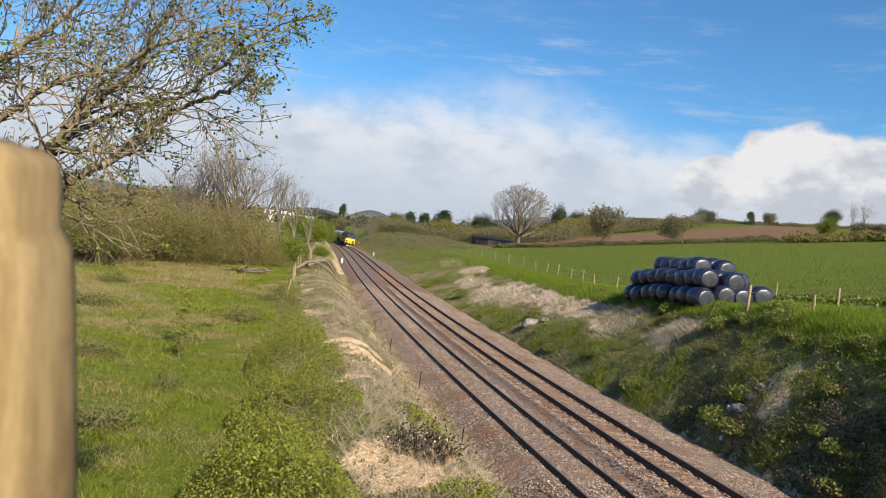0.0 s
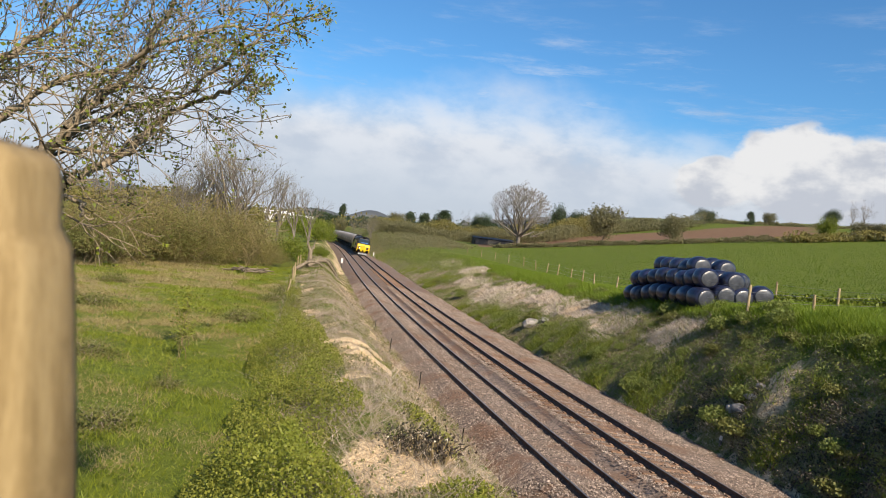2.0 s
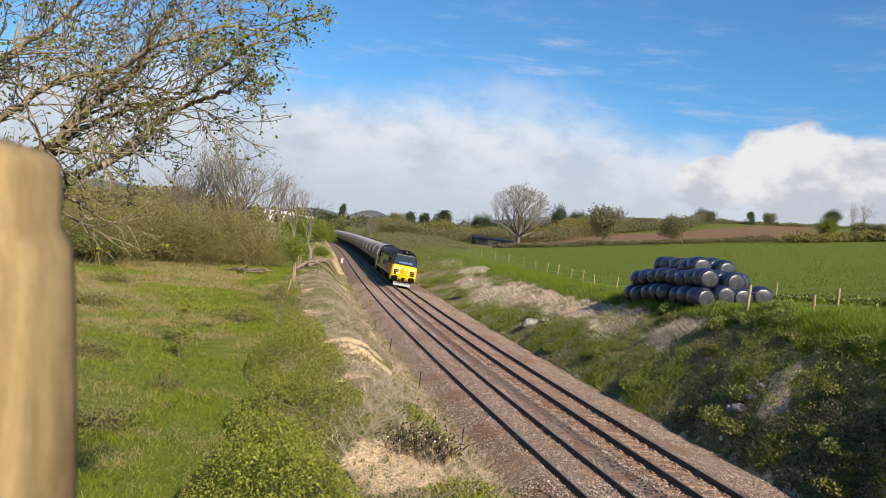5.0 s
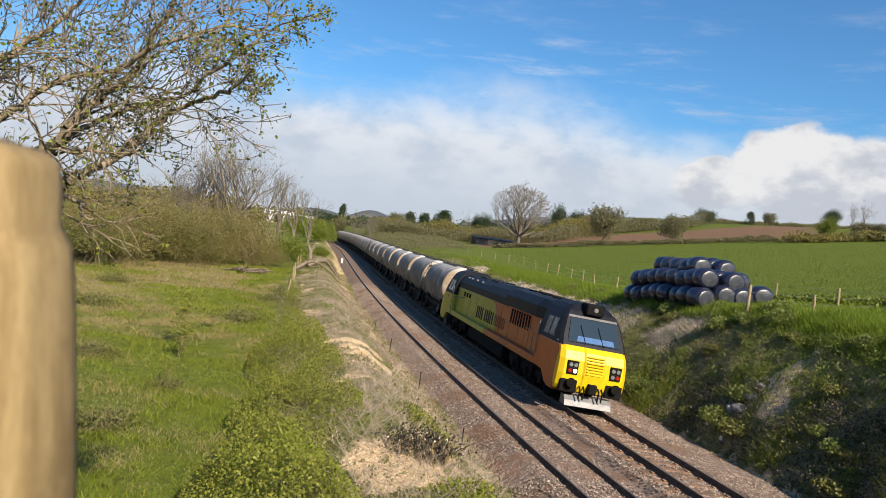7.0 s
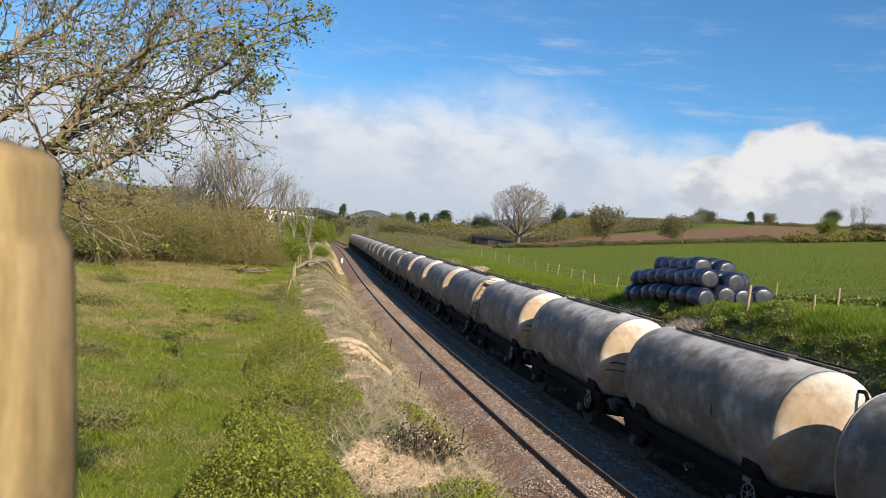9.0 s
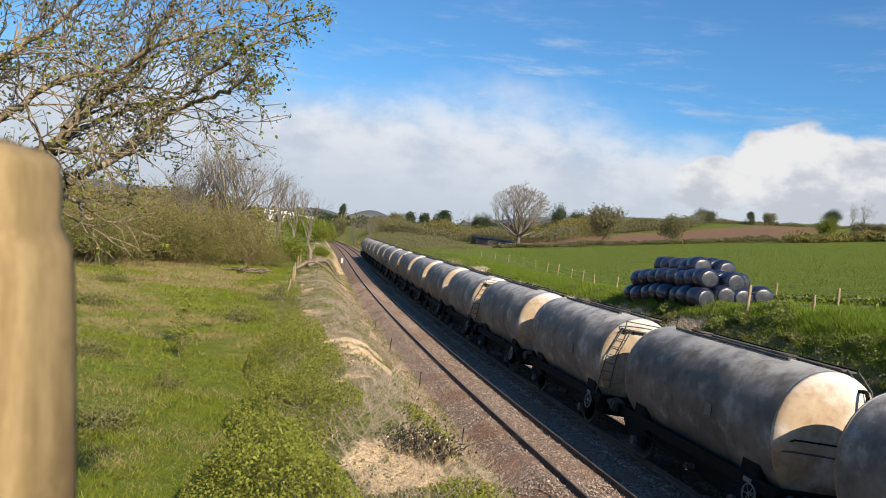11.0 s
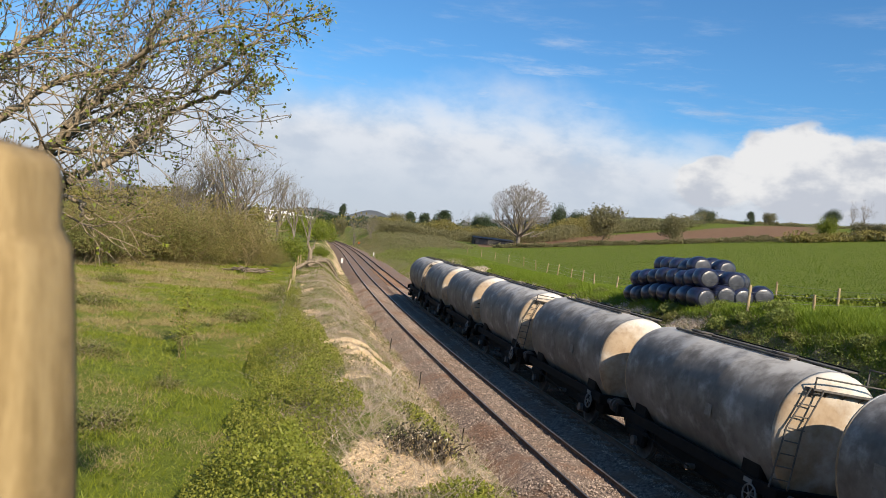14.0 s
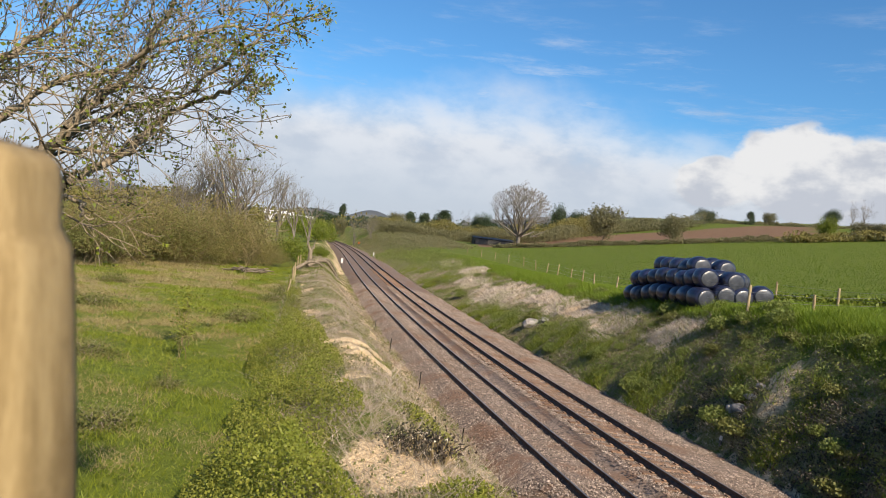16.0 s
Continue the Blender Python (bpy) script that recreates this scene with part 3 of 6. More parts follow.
            put("pane", slabbed([sidep(y0 + 0.04, 2.40, 0.027), sidep(y1 - 0.05, 2.40, 0.027), sidep(y1 - lean - 0.04, 3.02, 0.027), sidep(y0 + 0.04, 3.02, 0.027)], 0.006 * sx), M_GLASS, w)
        put("cab_step", boxed(*sorted((sx * 1.0, sx * 1.3)), 7.5, 7.82, 0.45, 0.52), M_BLACK)
        put("handrail", rods([(sx * 1.34, 7.98, 1.25), (sx * 1.36, 7.98, 1.3), (sx * 1.34, 7.98, 2.75)], 0.018), M_SILVER)
        put("handrail", rods([(sx * 1.28, 7.25, 1.25), (sx * 1.28, 7.25, 2.15), (sx * 1.28, 6.2, 2.2), (sx * 1.08, 6.1, 2.2)], 0.02), M_SILVER)
        put("marker_plate", slabbed([sidep(10.05, 2.28, 0.004), sidep(10.15, 2.28, 0.004), sidep(10.12, 2.42, 0.004), sidep(10.02, 2.42, 0.004)], 0.006 * sx), M_WHITE, top)
    # below the nose
    plough = put("snow_plough", prism([(10.4, 0.12), (10.92, 0.10), (10.82, 0.30), (10.68, 0.46), (10.4, 0.46)], 0.92, 0.015), M_SILVER, label="grey steel snow plough")
    put("coupler", boxed(-0.16, 0.16, 10.6, 11.05, 0.62, 0.98, 0.03), M_BLACK)
    for x in (-0.42, -0.28, 0.30, 0.46):
        put("brake_hose", rods([(x, 10.85, 0.85), (x, 10.98, 0.70), (x, 10.96, 0.38)], 0.028), M_BLACK)


def build_loco():
    loco = new("locomotive")
    tagged(loco, "orange, lime and black diesel locomotive with yellow nose on rails", "locomotive")
    part("frame", boxed(-1.28, 1.28, -10.3, 10.3, 0.92, 1.08, 0.02), M_BLACK, loco)
    for y0, y1, m in ((-7.85, 0.0, M_LIME), (0.0, 7.85, M_ORANGE)):
        for sx in (-1, 1):
            part("solebar", boxed(*sorted((sx * 1.16, sx * 1.31)), y0, y1, 1.0, 1.26, 0.015), m, loco)
        bm = bmesh.new()
        loft(bm, [[(-1.06, y, 1.1), (1.06, y, 1.1), (1.06, y, 2.74), (-1.06, y, 2.74)] for y in (y0, y1)])
        side = part("hood_side", bm, m, loco, "painted engine hood with doors")
        for k in range(5):
            y = y0 + 0.35 + k * (y1 - y0 - 0.5) / 5
            for sx in (-1, 1):
                part("hood_door", boxed(*sorted((sx * 1.05, sx * 1.078)), y, y + (y1 - y0 - 0.5) / 5 - 0.1, 1.32, 2.62, 0.012), m, side)
    # the livery leans from lime into orange
    for sx in (-1, 1):
        part("livery_panel", slabbed([(sx * 1.08, -0.05, 1.34), (sx * 1.08, 1.2, 1.34), (sx * 1.08, 0.5, 2.6), (sx * 1.08, -0.05, 2.6)], 0.006 * sx), M_LIME, loco)
        for k in range(9):      # lettering, as plain bars in two words
            y = -2.6 + k * 0.36 + (0.22 if k > 4 else 0)
            y = y if sx < 0 else -2.3 - y
            part("letter_bar", boxed(*sorted((sx * 1.07, sx * 1.092)), y, y + 0.21, 1.52, 2.14, 0.006), M_NAVY, loco)
        for k in range(7):      # a third word, dark on the orange
            y = 0.75 + k * 0.27
            part("letter_bar", boxed(*sorted((sx * 1.075, sx * 1.094)), y, y + 0.16, 1.56, 2.10, 0.006), M_BURNT, loco, "dark orange lettering bar")
        for k in range(3):
            part("vent", boxed(*sorted((sx * 1.06, sx * 1.09)), -6.3 + k * 0.62, -5.92 + k * 0.62, 2.32, 2.56, 0.01), M_BLACK, loco)
        for k in range(8):
            part("louvre", boxed(*sorted((sx * 1.06, sx * 1.10)), 3.3 + k * 0.36, 3.48 + k * 0.36, 2.05, 2.70, 0.015), M_BLACK, loco)
        part("logo", slabbed([(sx * 1.325, -9.4, 1.9), (sx * 1.325, -9.0, 1.9), (sx * 1.325, -9.0, 2.08), (sx * 1.325, -9.4, 2.08)], 0.004 * sx), M_ORANGE, loco)
    # dark roof, higher and wider over the radiators
    bm = bmesh.new()
    rings = []
    for y, w, h in ((-7.85, 1.08, 3.55), (-1.5, 1.08, 3.55), (-1.4, 1.10, 3.62), (2.6, 1.10, 3.62)):
        rings.append([(-w, y, 2.72), (w, y, 2.72), (w, y, 3.05), (w * 0.86, y, h - 0.2), (w * 0.5, y, h), (-w * 0.5, y, h), (-w * 0.86, y, h - 0.2), (-w, y, 3.05)])
    loft(bm, rings)
    part("hood_roof", bm, M_NAVY, loco, "black-blue hood roof")
    bm = bmesh.new()
    rings = []
    for y, w, h in ((2.6, 1.22, 3.66), (7.0, 1.22, 3.66), (7.85, 1.10, 3.62)):
        rings.append([(-w, y, 2.78), (w, y, 2.78), (w + 0.04, y, 3.25), (w * 0.80, y, h - 0.08), (w * 0.5, y, h), (-w * 0.5, y, h), (-w * 0.80, y, h - 0.08), (-w - 0.04, y, 3.25)])
    loft(bm, rings)
    rad = part("radiator_hood", bm, M_NAVY, loco, "wide black-blue radiator housing")
    for y in (3.6, 5.2, 6.6):
        bm = bmesh.new()
        rod(bm, (0, y, 3.64), (0, y, 3.71), 0.55, 24)
        part("fan_cowl", bm, M_BLACK, rad)
    for y in (-5.5, -3.2, 0.6):
        part("roof_hatch", boxed(-0.5, 0.5, y, y + 1.3, 3.52, 3.66, 0.02), M_NAVY, loco)
    for y in (-6.6, -5.8, -4.6, -3.4):
        part("lifting_eye", boxed(0.86, 0.96, y, y + 0.16, 3.36, 3.45, 0.01), M_SILVER, loco)
    cab(loco, 1, M_ORANGE)
    cab(loco, -1, M_LIME)
    # running gear
    for y in (-6.9, 6.9):
        bogie = part("bogie", boxed(-1.02, 1.02, y - 2.5, y + 2.5, 0.55, 0.80, 0.04), M_BLACK, loco, "black six-wheel bogie")
        for sx in (-1, 1):
            part("side_frame", boxed(*sorted((sx * 1.0, sx * 1.16)), y - 2.6, y + 2.6, 0.50, 0.86, 0.05), M_BLACK, bogie)
            for k in (-1.85, 0, 1.85):
                part("wheel", wheel_bm(0.53, sx * 0.78, y + k, 0.53), M_BLACK, bogie)
                part("axle_box", boxed(*sorted((sx * 1.02, sx * 1.24)), y + k - 0.2, y + k + 0.2, 0.36, 0.70, 0.04), M_BLACK, bogie)
            for k in (-0.95, 0.95):
                bm = bmesh.new()
                rod(bm, (sx * 1.2, y + k, 0.45), (sx * 1.2, y + k, 0.95), 0.09, 12)
                part("spring", bm, M_BLACK, bogie)
    part("fuel_tank", boxed(-1.2, 1.2, -3.4, 3.4, 0.32, 0.95, 0.12, 2), M_BLACK, loco, "black fuel tank")
    return loco


def ring(y, r, zc, n=36):
    """Round above, drawn in slightly towards the outlet below."""
    out = []
    for k in range(n):
        a = 2 * math.pi * k / n
        x, z = r * math.sin(a), r * math.cos(a)
        if z < 0:
            x *= 1 - 0.05 * (-z / max(r, 1e-6)) ** 2
            z *= 1.26
        out.append((x, y, zc + z))
    return out


def build_wagon(kind):
    wagon = new("tank_wagon")
    tagged(wagon, "weathered grey cement tank wagon with dusty cream ends on rails", "tank wagon", "wagons of the train")
    R, ZC, Y = 1.33, 2.46, 3.33
    bm = bmesh.new()
    loft(bm, [ring(y, R + d, ZC) for y, d in ((-Y, 0), (-Y + 0.05, 0.006), (-1.05, 0.008), (-1.0, 0.014), (-0.95, 0.008), (1.0, 0.008), (1.05, 0.014), (1.1, 0.008), (Y - 0.05, 0.006), (Y, 0))], caps=False)
    tank = part("tank", bm, M_TANK, wagon, "dusty grey cylindrical tank with its sunlit crown painted in", True)
    for sy in (-1, 1):
        bm = bmesh.new()
        prof = [(Y * sy, R), ((Y + 0.08) * sy, R * 0.985), ((Y + 0.17) * sy, R * 0.91), ((Y + 0.24) * sy, R * 0.74), ((Y + 0.30) * sy, R * 0.48), ((Y + 0.33) * sy, R * 0.22), ((Y + 0.34) * sy, 0.02)]
        loft(bm, [ring(y, r, ZC) for y, r in prof])
        part("tank_end", bm, M_CREAM, wagon, "domed cream tank end streaked with cement, its lit top painted in", True)
        # saddles and buffer beam
        part("saddle", boxed(-1.05, 1.05, *sorted((sy * 2.2, sy * 2.9)), 1.05, 1.75, 0.05), M_BLACK, wagon)
        beam = part("buffer_beam", boxed(-1.22, 1.22, *sorted((sy * 3.52, sy * 3.70)), 0.86, 1.20, 0.02), M_BLACK, wagon)
        for sx in (-1, 1):
            bm = bmesh.new()
            rod(bm, (sx * 0.87, sy * 3.7, 1.03), (sx * 0.87, sy * 4.16, 1.03), 0.09, 12)
            rod(bm, (sx * 0.87, sy * 4.16, 1.03), (sx * 0.87, sy * 4.22, 1.03), 0.22, 18)
            part("buffer", bm, M_STEEL, beam)
        bm = bmesh.new()
        rod(bm, (0, sy * 3.7, 0.98), (0, sy * 4.25, 0.90), 0.05, 8)
        part("coupling", bm, M_BLACK, beam)
        for x in (-0.35, 0.35):
            part("brake_hose", rods([(x, sy * 3.72, 1.0), (x, sy * 3.95, 0.85), (x, sy * 3.93, 0.55)], 0.025), M_BLACK, beam)
    for sx in (-1, 1):
        part("solebar", boxed(*sorted((sx * 0.98, sx * 1.10)), -3.55, 3.55, 0.88, 1.16, 0.015), M_BLACK, wagon)
        for y in (-2.35, 2.35):
            w = part("wheel", wheel_bm(0.47, sx * 0.78, y, 0.47), M_STEEL, wagon, "dusty steel wheel")
            part("axle_guard", boxed(*sorted((sx * 0.96, sx * 1.14)), y - 0.42, y + 0.42, 0.36, 0.90, 0.06), M_BLACK, wagon)
            bm = bmesh.new()
            rod(bm, (sx * 1.0, y, 0.47), (sx * 1.24, y, 0.47), 0.13, 16)
            part("axle_box", bm, M_STEEL, wagon, "dusty axle cap")
            part("leaf_spring", boxed(*sorted((sx * 1.05, sx * 1.15)), y - 0.6, y + 0.6, 0.70, 0.80, 0.03), M_BLACK, wagon)
        # hand brake wheel, pale rim with spokes
        bm = bmesh.new()
        hy = 2.85 * sx
        pts = [(sx * 1.19, hy + 0.22 * math.cos(a), 0.80 + 0.22 * math.sin(a)) for a in np.linspace(0, 2 * math.pi, 19)]
        for a, b in zip(pts[:-1], pts[1:]):
            rod(bm, a, b, 0.022, 6)
        for k in range(3):
            rod(bm, pts[k * 3], pts[k * 3 + 9], 0.014, 6)
        rod(bm, (sx * 1.05, hy, 0.82), (sx * 1.21, hy, 0.82), 0.04, 8)
        part("brake_wheel", bm, M_GRIME, wagon, "pale-rimmed hand brake wheel")
        part("data_plate", boxed(*sorted((sx * 1.10, sx * 1.125)), 2.62 * sx - 0.14, 2.62 * sx + 0.14, 1.0, 1.10, 0.004), M_GRIME, wagon, "small grimy data plate")
        part("label_plate", slabbed([(sx * 1.325, 0.9, 2.05), (sx * 1.325, 1.16, 2.05), (sx * 1.341, 1.16, 2.33), (sx * 1.341, 0.9, 2.33)], 0.008 * sx), M_GRIME, wagon)
        part("air_cylinder", rods([(sx * 0.55, -1.2, 0.72), (sx * 0.55, 0.1, 0.72)], 0.17, 14), M_BLACK, wagon)
        part("brake_lever", rods([(sx * 1.12, -1.7, 0.75), (sx * 1.14, 0.4, 0.62)], 0.025), M_BLACK, wagon)
    for y in (-2.35, 2.35):
        bm = bmesh.new()
        rod(bm, (-0.8, y, 0.47), (0.8, y, 0.47), 0.08, 10)
        part("axle", bm, M_BLACK, wagon)
    part("chassis", boxed(-0.97, 0.97, -3.5, 3.5, 0.92, 1.08, 0.02), M_BLACK, wagon)
    # black boxes added to close the gaps, for the deep shade under the wagon
    part("dark_fill", boxed(-0.92, 0.92, -1.75, 1.75, 0.50, 0.92, 0.03), M_BLACK, wagon)
    for sy in (-1, 1):
        part("dark_end_fill", boxed(-0.92, 0.92, *sorted((sy * 2.95, sy * 3.5)), 0.55, 0.92, 0.03), M_BLACK, wagon)
    # outlet cone and pipes below
    bm = bmesh.new()
    loft(bm, [[(r * math.sin(a), r * 1.5 * math.cos(a), z) for a in np.linspace(0, 2 * math.pi, 17)[:-1]] for z, r in ((1.35, 0.95), (1.0, 0.55), (0.62, 0.22), (0.45, 0.16))])
    part("outlet", bm, M_BLACK, wagon)
    part("discharge_pipe", rods([(-1.15, 0.3, 0.6), (1.15, 0.3, 0.6)], 0.075, 10), M_STEEL, wagon)
    # walkway along the crown, off to one side
    walkway = part("walkway", boxed(-0.72, -0.30, -2.9, 3.1, 3.80, 3.84, 0.008), M_STEEL, wagon, "narrow steel roof walkway")
    for y in np.linspace(-2.8, 2.9, 8):
        part("bracket", boxed(-0.66, -0.36, y, y + 0.06, 3.62, 3.80, 0.006), M_STEEL, walkway)
    part("edge_rail", rods([(-0.74, -2.9, 3.86), (-0.74, 3.1, 3.86)], 0.018), M_BLACK, walkway)
    for y in (-1.9, 1.6):
        bm = bmesh.new()
        rod(bm, (0, y, 3.76), (0, y, 3.86), 0.26, 20)
        rod(bm, (0, y, 3.86), (0, y, 3.89), 0.30, 20)
        part("hatch", bm, M_STEEL, wagon, "round filling hatch")
    part("top_pipe", rods([(0.32, -2.7, 3.80), (0.32, 2.2, 3.80)], 0.035), M_STEEL, wagon)
    if kind == "platform":
        plat = part("end_platform", boxed(-0.95, 0.85, 3.16, 3.74, 3.34, 3.38, 0.008), M_STEEL, wagon, "steel platform over the tank end")
        for x in (-0.9, -0.45, 0.0, 0.45, 0.82):
            part("strut", rods([(x, 3.7, 3.34), (x * 0.8, 3.32, 3.02)], 0.02), M_STEEL, plat)
        part("guard_rail", rods([(-0.92, 3.2, 3.38), (-0.92, 3.2, 3.95), (-0.92, 3.72, 3.95), (-0.92, 3.72, 3.38)], 0.017), M_STEEL, plat)
        part("guard_rail", rods([(-0.92, 3.72, 3.62), (0.82, 3.72, 3.62), (0.82, 3.72, 3.38)], 0.017), M_STEEL, plat)
        for xo in (0.0, 0.34):
            part("ladder_rail", rods([(0.62 + xo * 0.7, 3.76 - xo * 0.3, 3.38), (0.92 + xo * 0.85, 3.72 - xo * 0.35, 2.5), (0.98 + xo, 3.70 - xo * 0.4, 1.2)], 0.02), M_STEEL, plat)
        for k in range(8):
            z = 1.4 + k * 0.27
            x = 0.98 - 0.36 * ((z - 1.2) / 2.18) ** 2
            part("rung", rods([(x, 3.71, z), (x + 0.30, 3.60, z)], 0.014), M_STEEL, plat)
    if kind == "hoop":
        part("end_rail", rods([(1.12, 3.34, 2.05), (0.95, 3.62, 2.25), (0.0, 3.85, 2.30), (-0.95, 3.62, 2.25)], 0.02), M_BLACK, wagon)
        part("end_step", rods([(1.2, 3.36, 1.92), (0.95, 3.70, 2.02), (0.0, 3.92, 2.05)], 0.02), M_STEEL, wagon)
        for xo in (0.0, 0.28):
            part("ladder_rail", rods([(-0.72 - xo, 3.62 - xo * 0.4, 1.2), (-0.78 - xo, 3.70 - xo * 0.4, 2.6), (-0.55 - xo * 0.9, 3.50, 3.5), (-0.45 - xo, 3.1, 3.86)], 0.02), M_STEEL, wagon)
        for k in range(8):
            z = 1.4 + k * 0.26
            part("rung", rods([(-0.74, 3.66, z), (-1.04, 3.56, z)], 0.014), M_STEEL, wagon)
    # vent pipe bent over the end
    if kind != "platform":
        part("vent_pipe", rods([(-0.45, 3.35, 3.45), (-0.45, 3.72, 3.50), (-0.45, 3.80, 3.38), (-0.42, 3.86, 2.1), (-0.40, 3.8, 1.2)], 0.04, 8), M_BLACK, wagon, "black down pipe on the end")
    bm = bmesh.new()
    rod(bm, (-0.42, 3.82, 1.4), (-0.42, 3.82, 1.1), 0.05, 8)
    part("pipe_valve", bm, M_WHITE, wagon)
    return wagon


def build_train():
    out = [(build_loco(), LOCO_LONG / 2, 6.9)]
    kinds = {k: build_wagon(k) for k in ("platform", "hoop", "pipe")}
    order = "pipe platform pipe hoop hoop platform pipe pipe hoop platform pipe platform pipe hoop pipe platform pipe platform pipe platform hoop pipe platform".split()
    used = set()
    for i, k in enumerate(order[:WAGONS]):
        w = kinds[k] if k not in used else copy_thing(kinds[k], Matrix())
        used.add(k)
        if i == 16:      # sprayed lettering along one tank, as plain bars
            for k, (y0, wide, pale) in enumerate(((-2.5, 0.25, 1), (-1.9, 0.62, 0), (-1.05, 0.5, 1), (-0.35, 0.62, 0), (0.45, 0.55, 1), (1.2, 0.4, 0), (1.75, 0.25, 1))):
                bar = slabbed([(1.255, y0, 1.85), (1.255, y0 + wide, 1.85), (1.350, y0 + wide, 2.52), (1.350, y0, 2.52)], 0.008)
                part("paint_bar", bar, M_GRIME if pale else M_STEEL, w, "faded sprayed paint")
        out.append((w, LOCO_LONG + 0.25 + WAGON_LONG * (i + 0.5), 2.35))
    return out


TRAIN = build_train()

# ---- growing things ----
M_BARK = mat("bark_pale", (0.11, 0.085, 0.055), (0.44, 0.35, 0.235), 6, 0.85, 0.6, stretch=(1, 1, 0.4), space="World")
M_TWIG = mat("twig_grey", (0.13, 0.11, 0.09), (0.27, 0.235, 0.19), 2, 0.9, 0.0, space="World")
M_TWIG_BROWN = mat("twig_brown", (0.17, 0.13, 0.06), (0.33, 0.25, 0.13), 2, 0.9, 0.0, space="World")
M_LEAF_SPRING = leaf_mat("leaf_spring", (0.06, 0.07, 0.018), (0.34, 0.40, 0.045), (0.15, 0.17, 0.03))
M_LEAF_SCRUB = leaf_mat("leaf_scrub", (0.185, 0.160, 0.045), (0.32, 0.265, 0.090), (0.24, 0.222, 0.060))
M_LEAF_BRAMBLE = leaf_mat("leaf_bramble", (0.11, 0.13, 0.018), (0.39, 0.39, 0.065), (0.25, 0.28, 0.038))
M_LEAF_OLIVE = leaf_mat("leaf_olive", (0.125, 0.140, 0.034), (0.28, 0.265, 0.080), (0.20, 0.205, 0.055))
M_LEAF_DARK = leaf_mat("leaf_dark", (0.027, 0.048, 0.021), (0.068, 0.098, 0.038), (0.045, 0.068, 0.030), 0.15)
M_LEAF_GREEN = leaf_mat("leaf_green", (0.09, 0.13, 0.015), (0.28, 0.32, 0.035), (0.17, 0.22, 0.025))
# paler olive for far foliage, with the haze mixed into its colour
M_LEAF_FAR_HAZE = leaf_mat("leaf_far_haze", (0.15, 0.145, 0.066), (0.28, 0.255, 0.128), (0.21, 0.20, 0.098))
M_LEAF_RUST = leaf_mat("leaf_rust", (0.16, 0.095, 0.055), (0.34, 0.23, 0.14), (0.25, 0.20, 0.08), 0.2)
M_LEAF_BROWN = leaf_mat("leaf_dead_dark", (0.035, 0.028, 0.020), (0.12, 0.09, 0.065), (0.06, 0.055, 0.03), 0.1)
M_LEAF_BANK = leaf_mat("leaf_bank", (0.17, 0.215, 0.050), (0.33, 0.36, 0.105), (0.25, 0.30, 0.072), 0.5)
M_GRASS = leaf_mat("grass_blade", (0.16, 0.22, 0.015), (0.34, 0.36, 0.05), (0.27, 0.31, 0.04))
M_GRASS_LUSH = leaf_mat("grass_lush", (0.085, 0.150, 0.008), (0.165, 0.235, 0.020), (0.12, 0.195, 0.014))
M_GRASS_DEEP = leaf_mat("grass_deep", (0.15, 0.190, 0.013), (0.31, 0.335, 0.038), (0.225, 0.268, 0.024))
M_GRASS_CREST = leaf_mat("grass_crest", (0.125, 0.195, 0.012), (0.25, 0.32, 0.032), (0.18, 0.262, 0.021))
M_STRAW = leaf_mat("dead_grass", (0.21, 0.165, 0.065), (0.53, 0.43, 0.22), (0.36, 0.285, 0.12), 0.2, 0.8)
M_STEM = leaf_mat("dead_stem", (0.25, 0.19, 0.135), (0.62, 0.52, 0.41), (0.43, 0.34, 0.26), 0.1, 0.8)
M_THATCH = leaf_mat("bleached_stem", (0.48, 0.38, 0.30), (1.0, 0.87, 0.73), (0.76, 0.63, 0.52), 0.1, 0.85)


def norm(v):
    return v / np.maximum(np.linalg.norm(v, axis=-1, keepdims=True), 1e-9)


def tubes(segs, sides):
    """Tapered tubes along segments: rows of p0, p1, r0, r1."""
    segs = np.asarray(segs, float)
    p0, p1, r0, r1 = segs[:, 0:3], segs[:, 3:6], segs[:, 6], segs[:, 7]
    d = norm(p1 - p0)
    ref = np.where(np.abs(d[:, 2:3]) > 0.9, np.array([[1.0, 0, 0]]), np.array([[0, 0, 1.0]]))
    u = norm(np.cross(d, ref))
    w = np.cross(d, u)
    a = np.arange(sides) * 2 * np.pi / sides
    off = u[:, None] * np.cos(a)[None, :, None] + w[:, None] * np.sin(a)[None, :, None]
    v = np.stack([p0[:, None] + off * r0[:, None, None], p1[:, None] + off * r1[:, None, None]], 1).reshape(-1, 3)
    i = np.arange(sides)
    j = (i + 1) % sides
    quad = np.stack([i, j, j + sides, i + sides], -1)
    f = (np.arange(len(segs))[:, None, None] * 2 * sides + quad[None]).reshape(-1, 4)
    return v, f


def stem_tube(points, radii, sides=8):
    """One continuous tapered tube along a line of points."""
    p = np.asarray(points, float)
    d = norm(np.gradient(p, axis=0))
    u = norm(np.cross(d, np.array([[0.0, 0.0, 1.0]]) + 1e-3))
    w = np.cross(d, u)
    a = np.arange(sides) * 2 * np.pi / sides
    v = p[:, None] + (u[:, None] * np.cos(a)[None, :, None] + w[:, None] * np.sin(a)[None, :, None]) * np.asarray(radii)[:, None, None]
    idx = np.arange(len(p) * sides).reshape(len(p), sides)
    nxt = np.roll(idx, -1, 1)
    return v.reshape(-1, 3), np.stack([idx[:-1], nxt[:-1], nxt[1:], idx[1:]], -1).reshape(-1, 4)


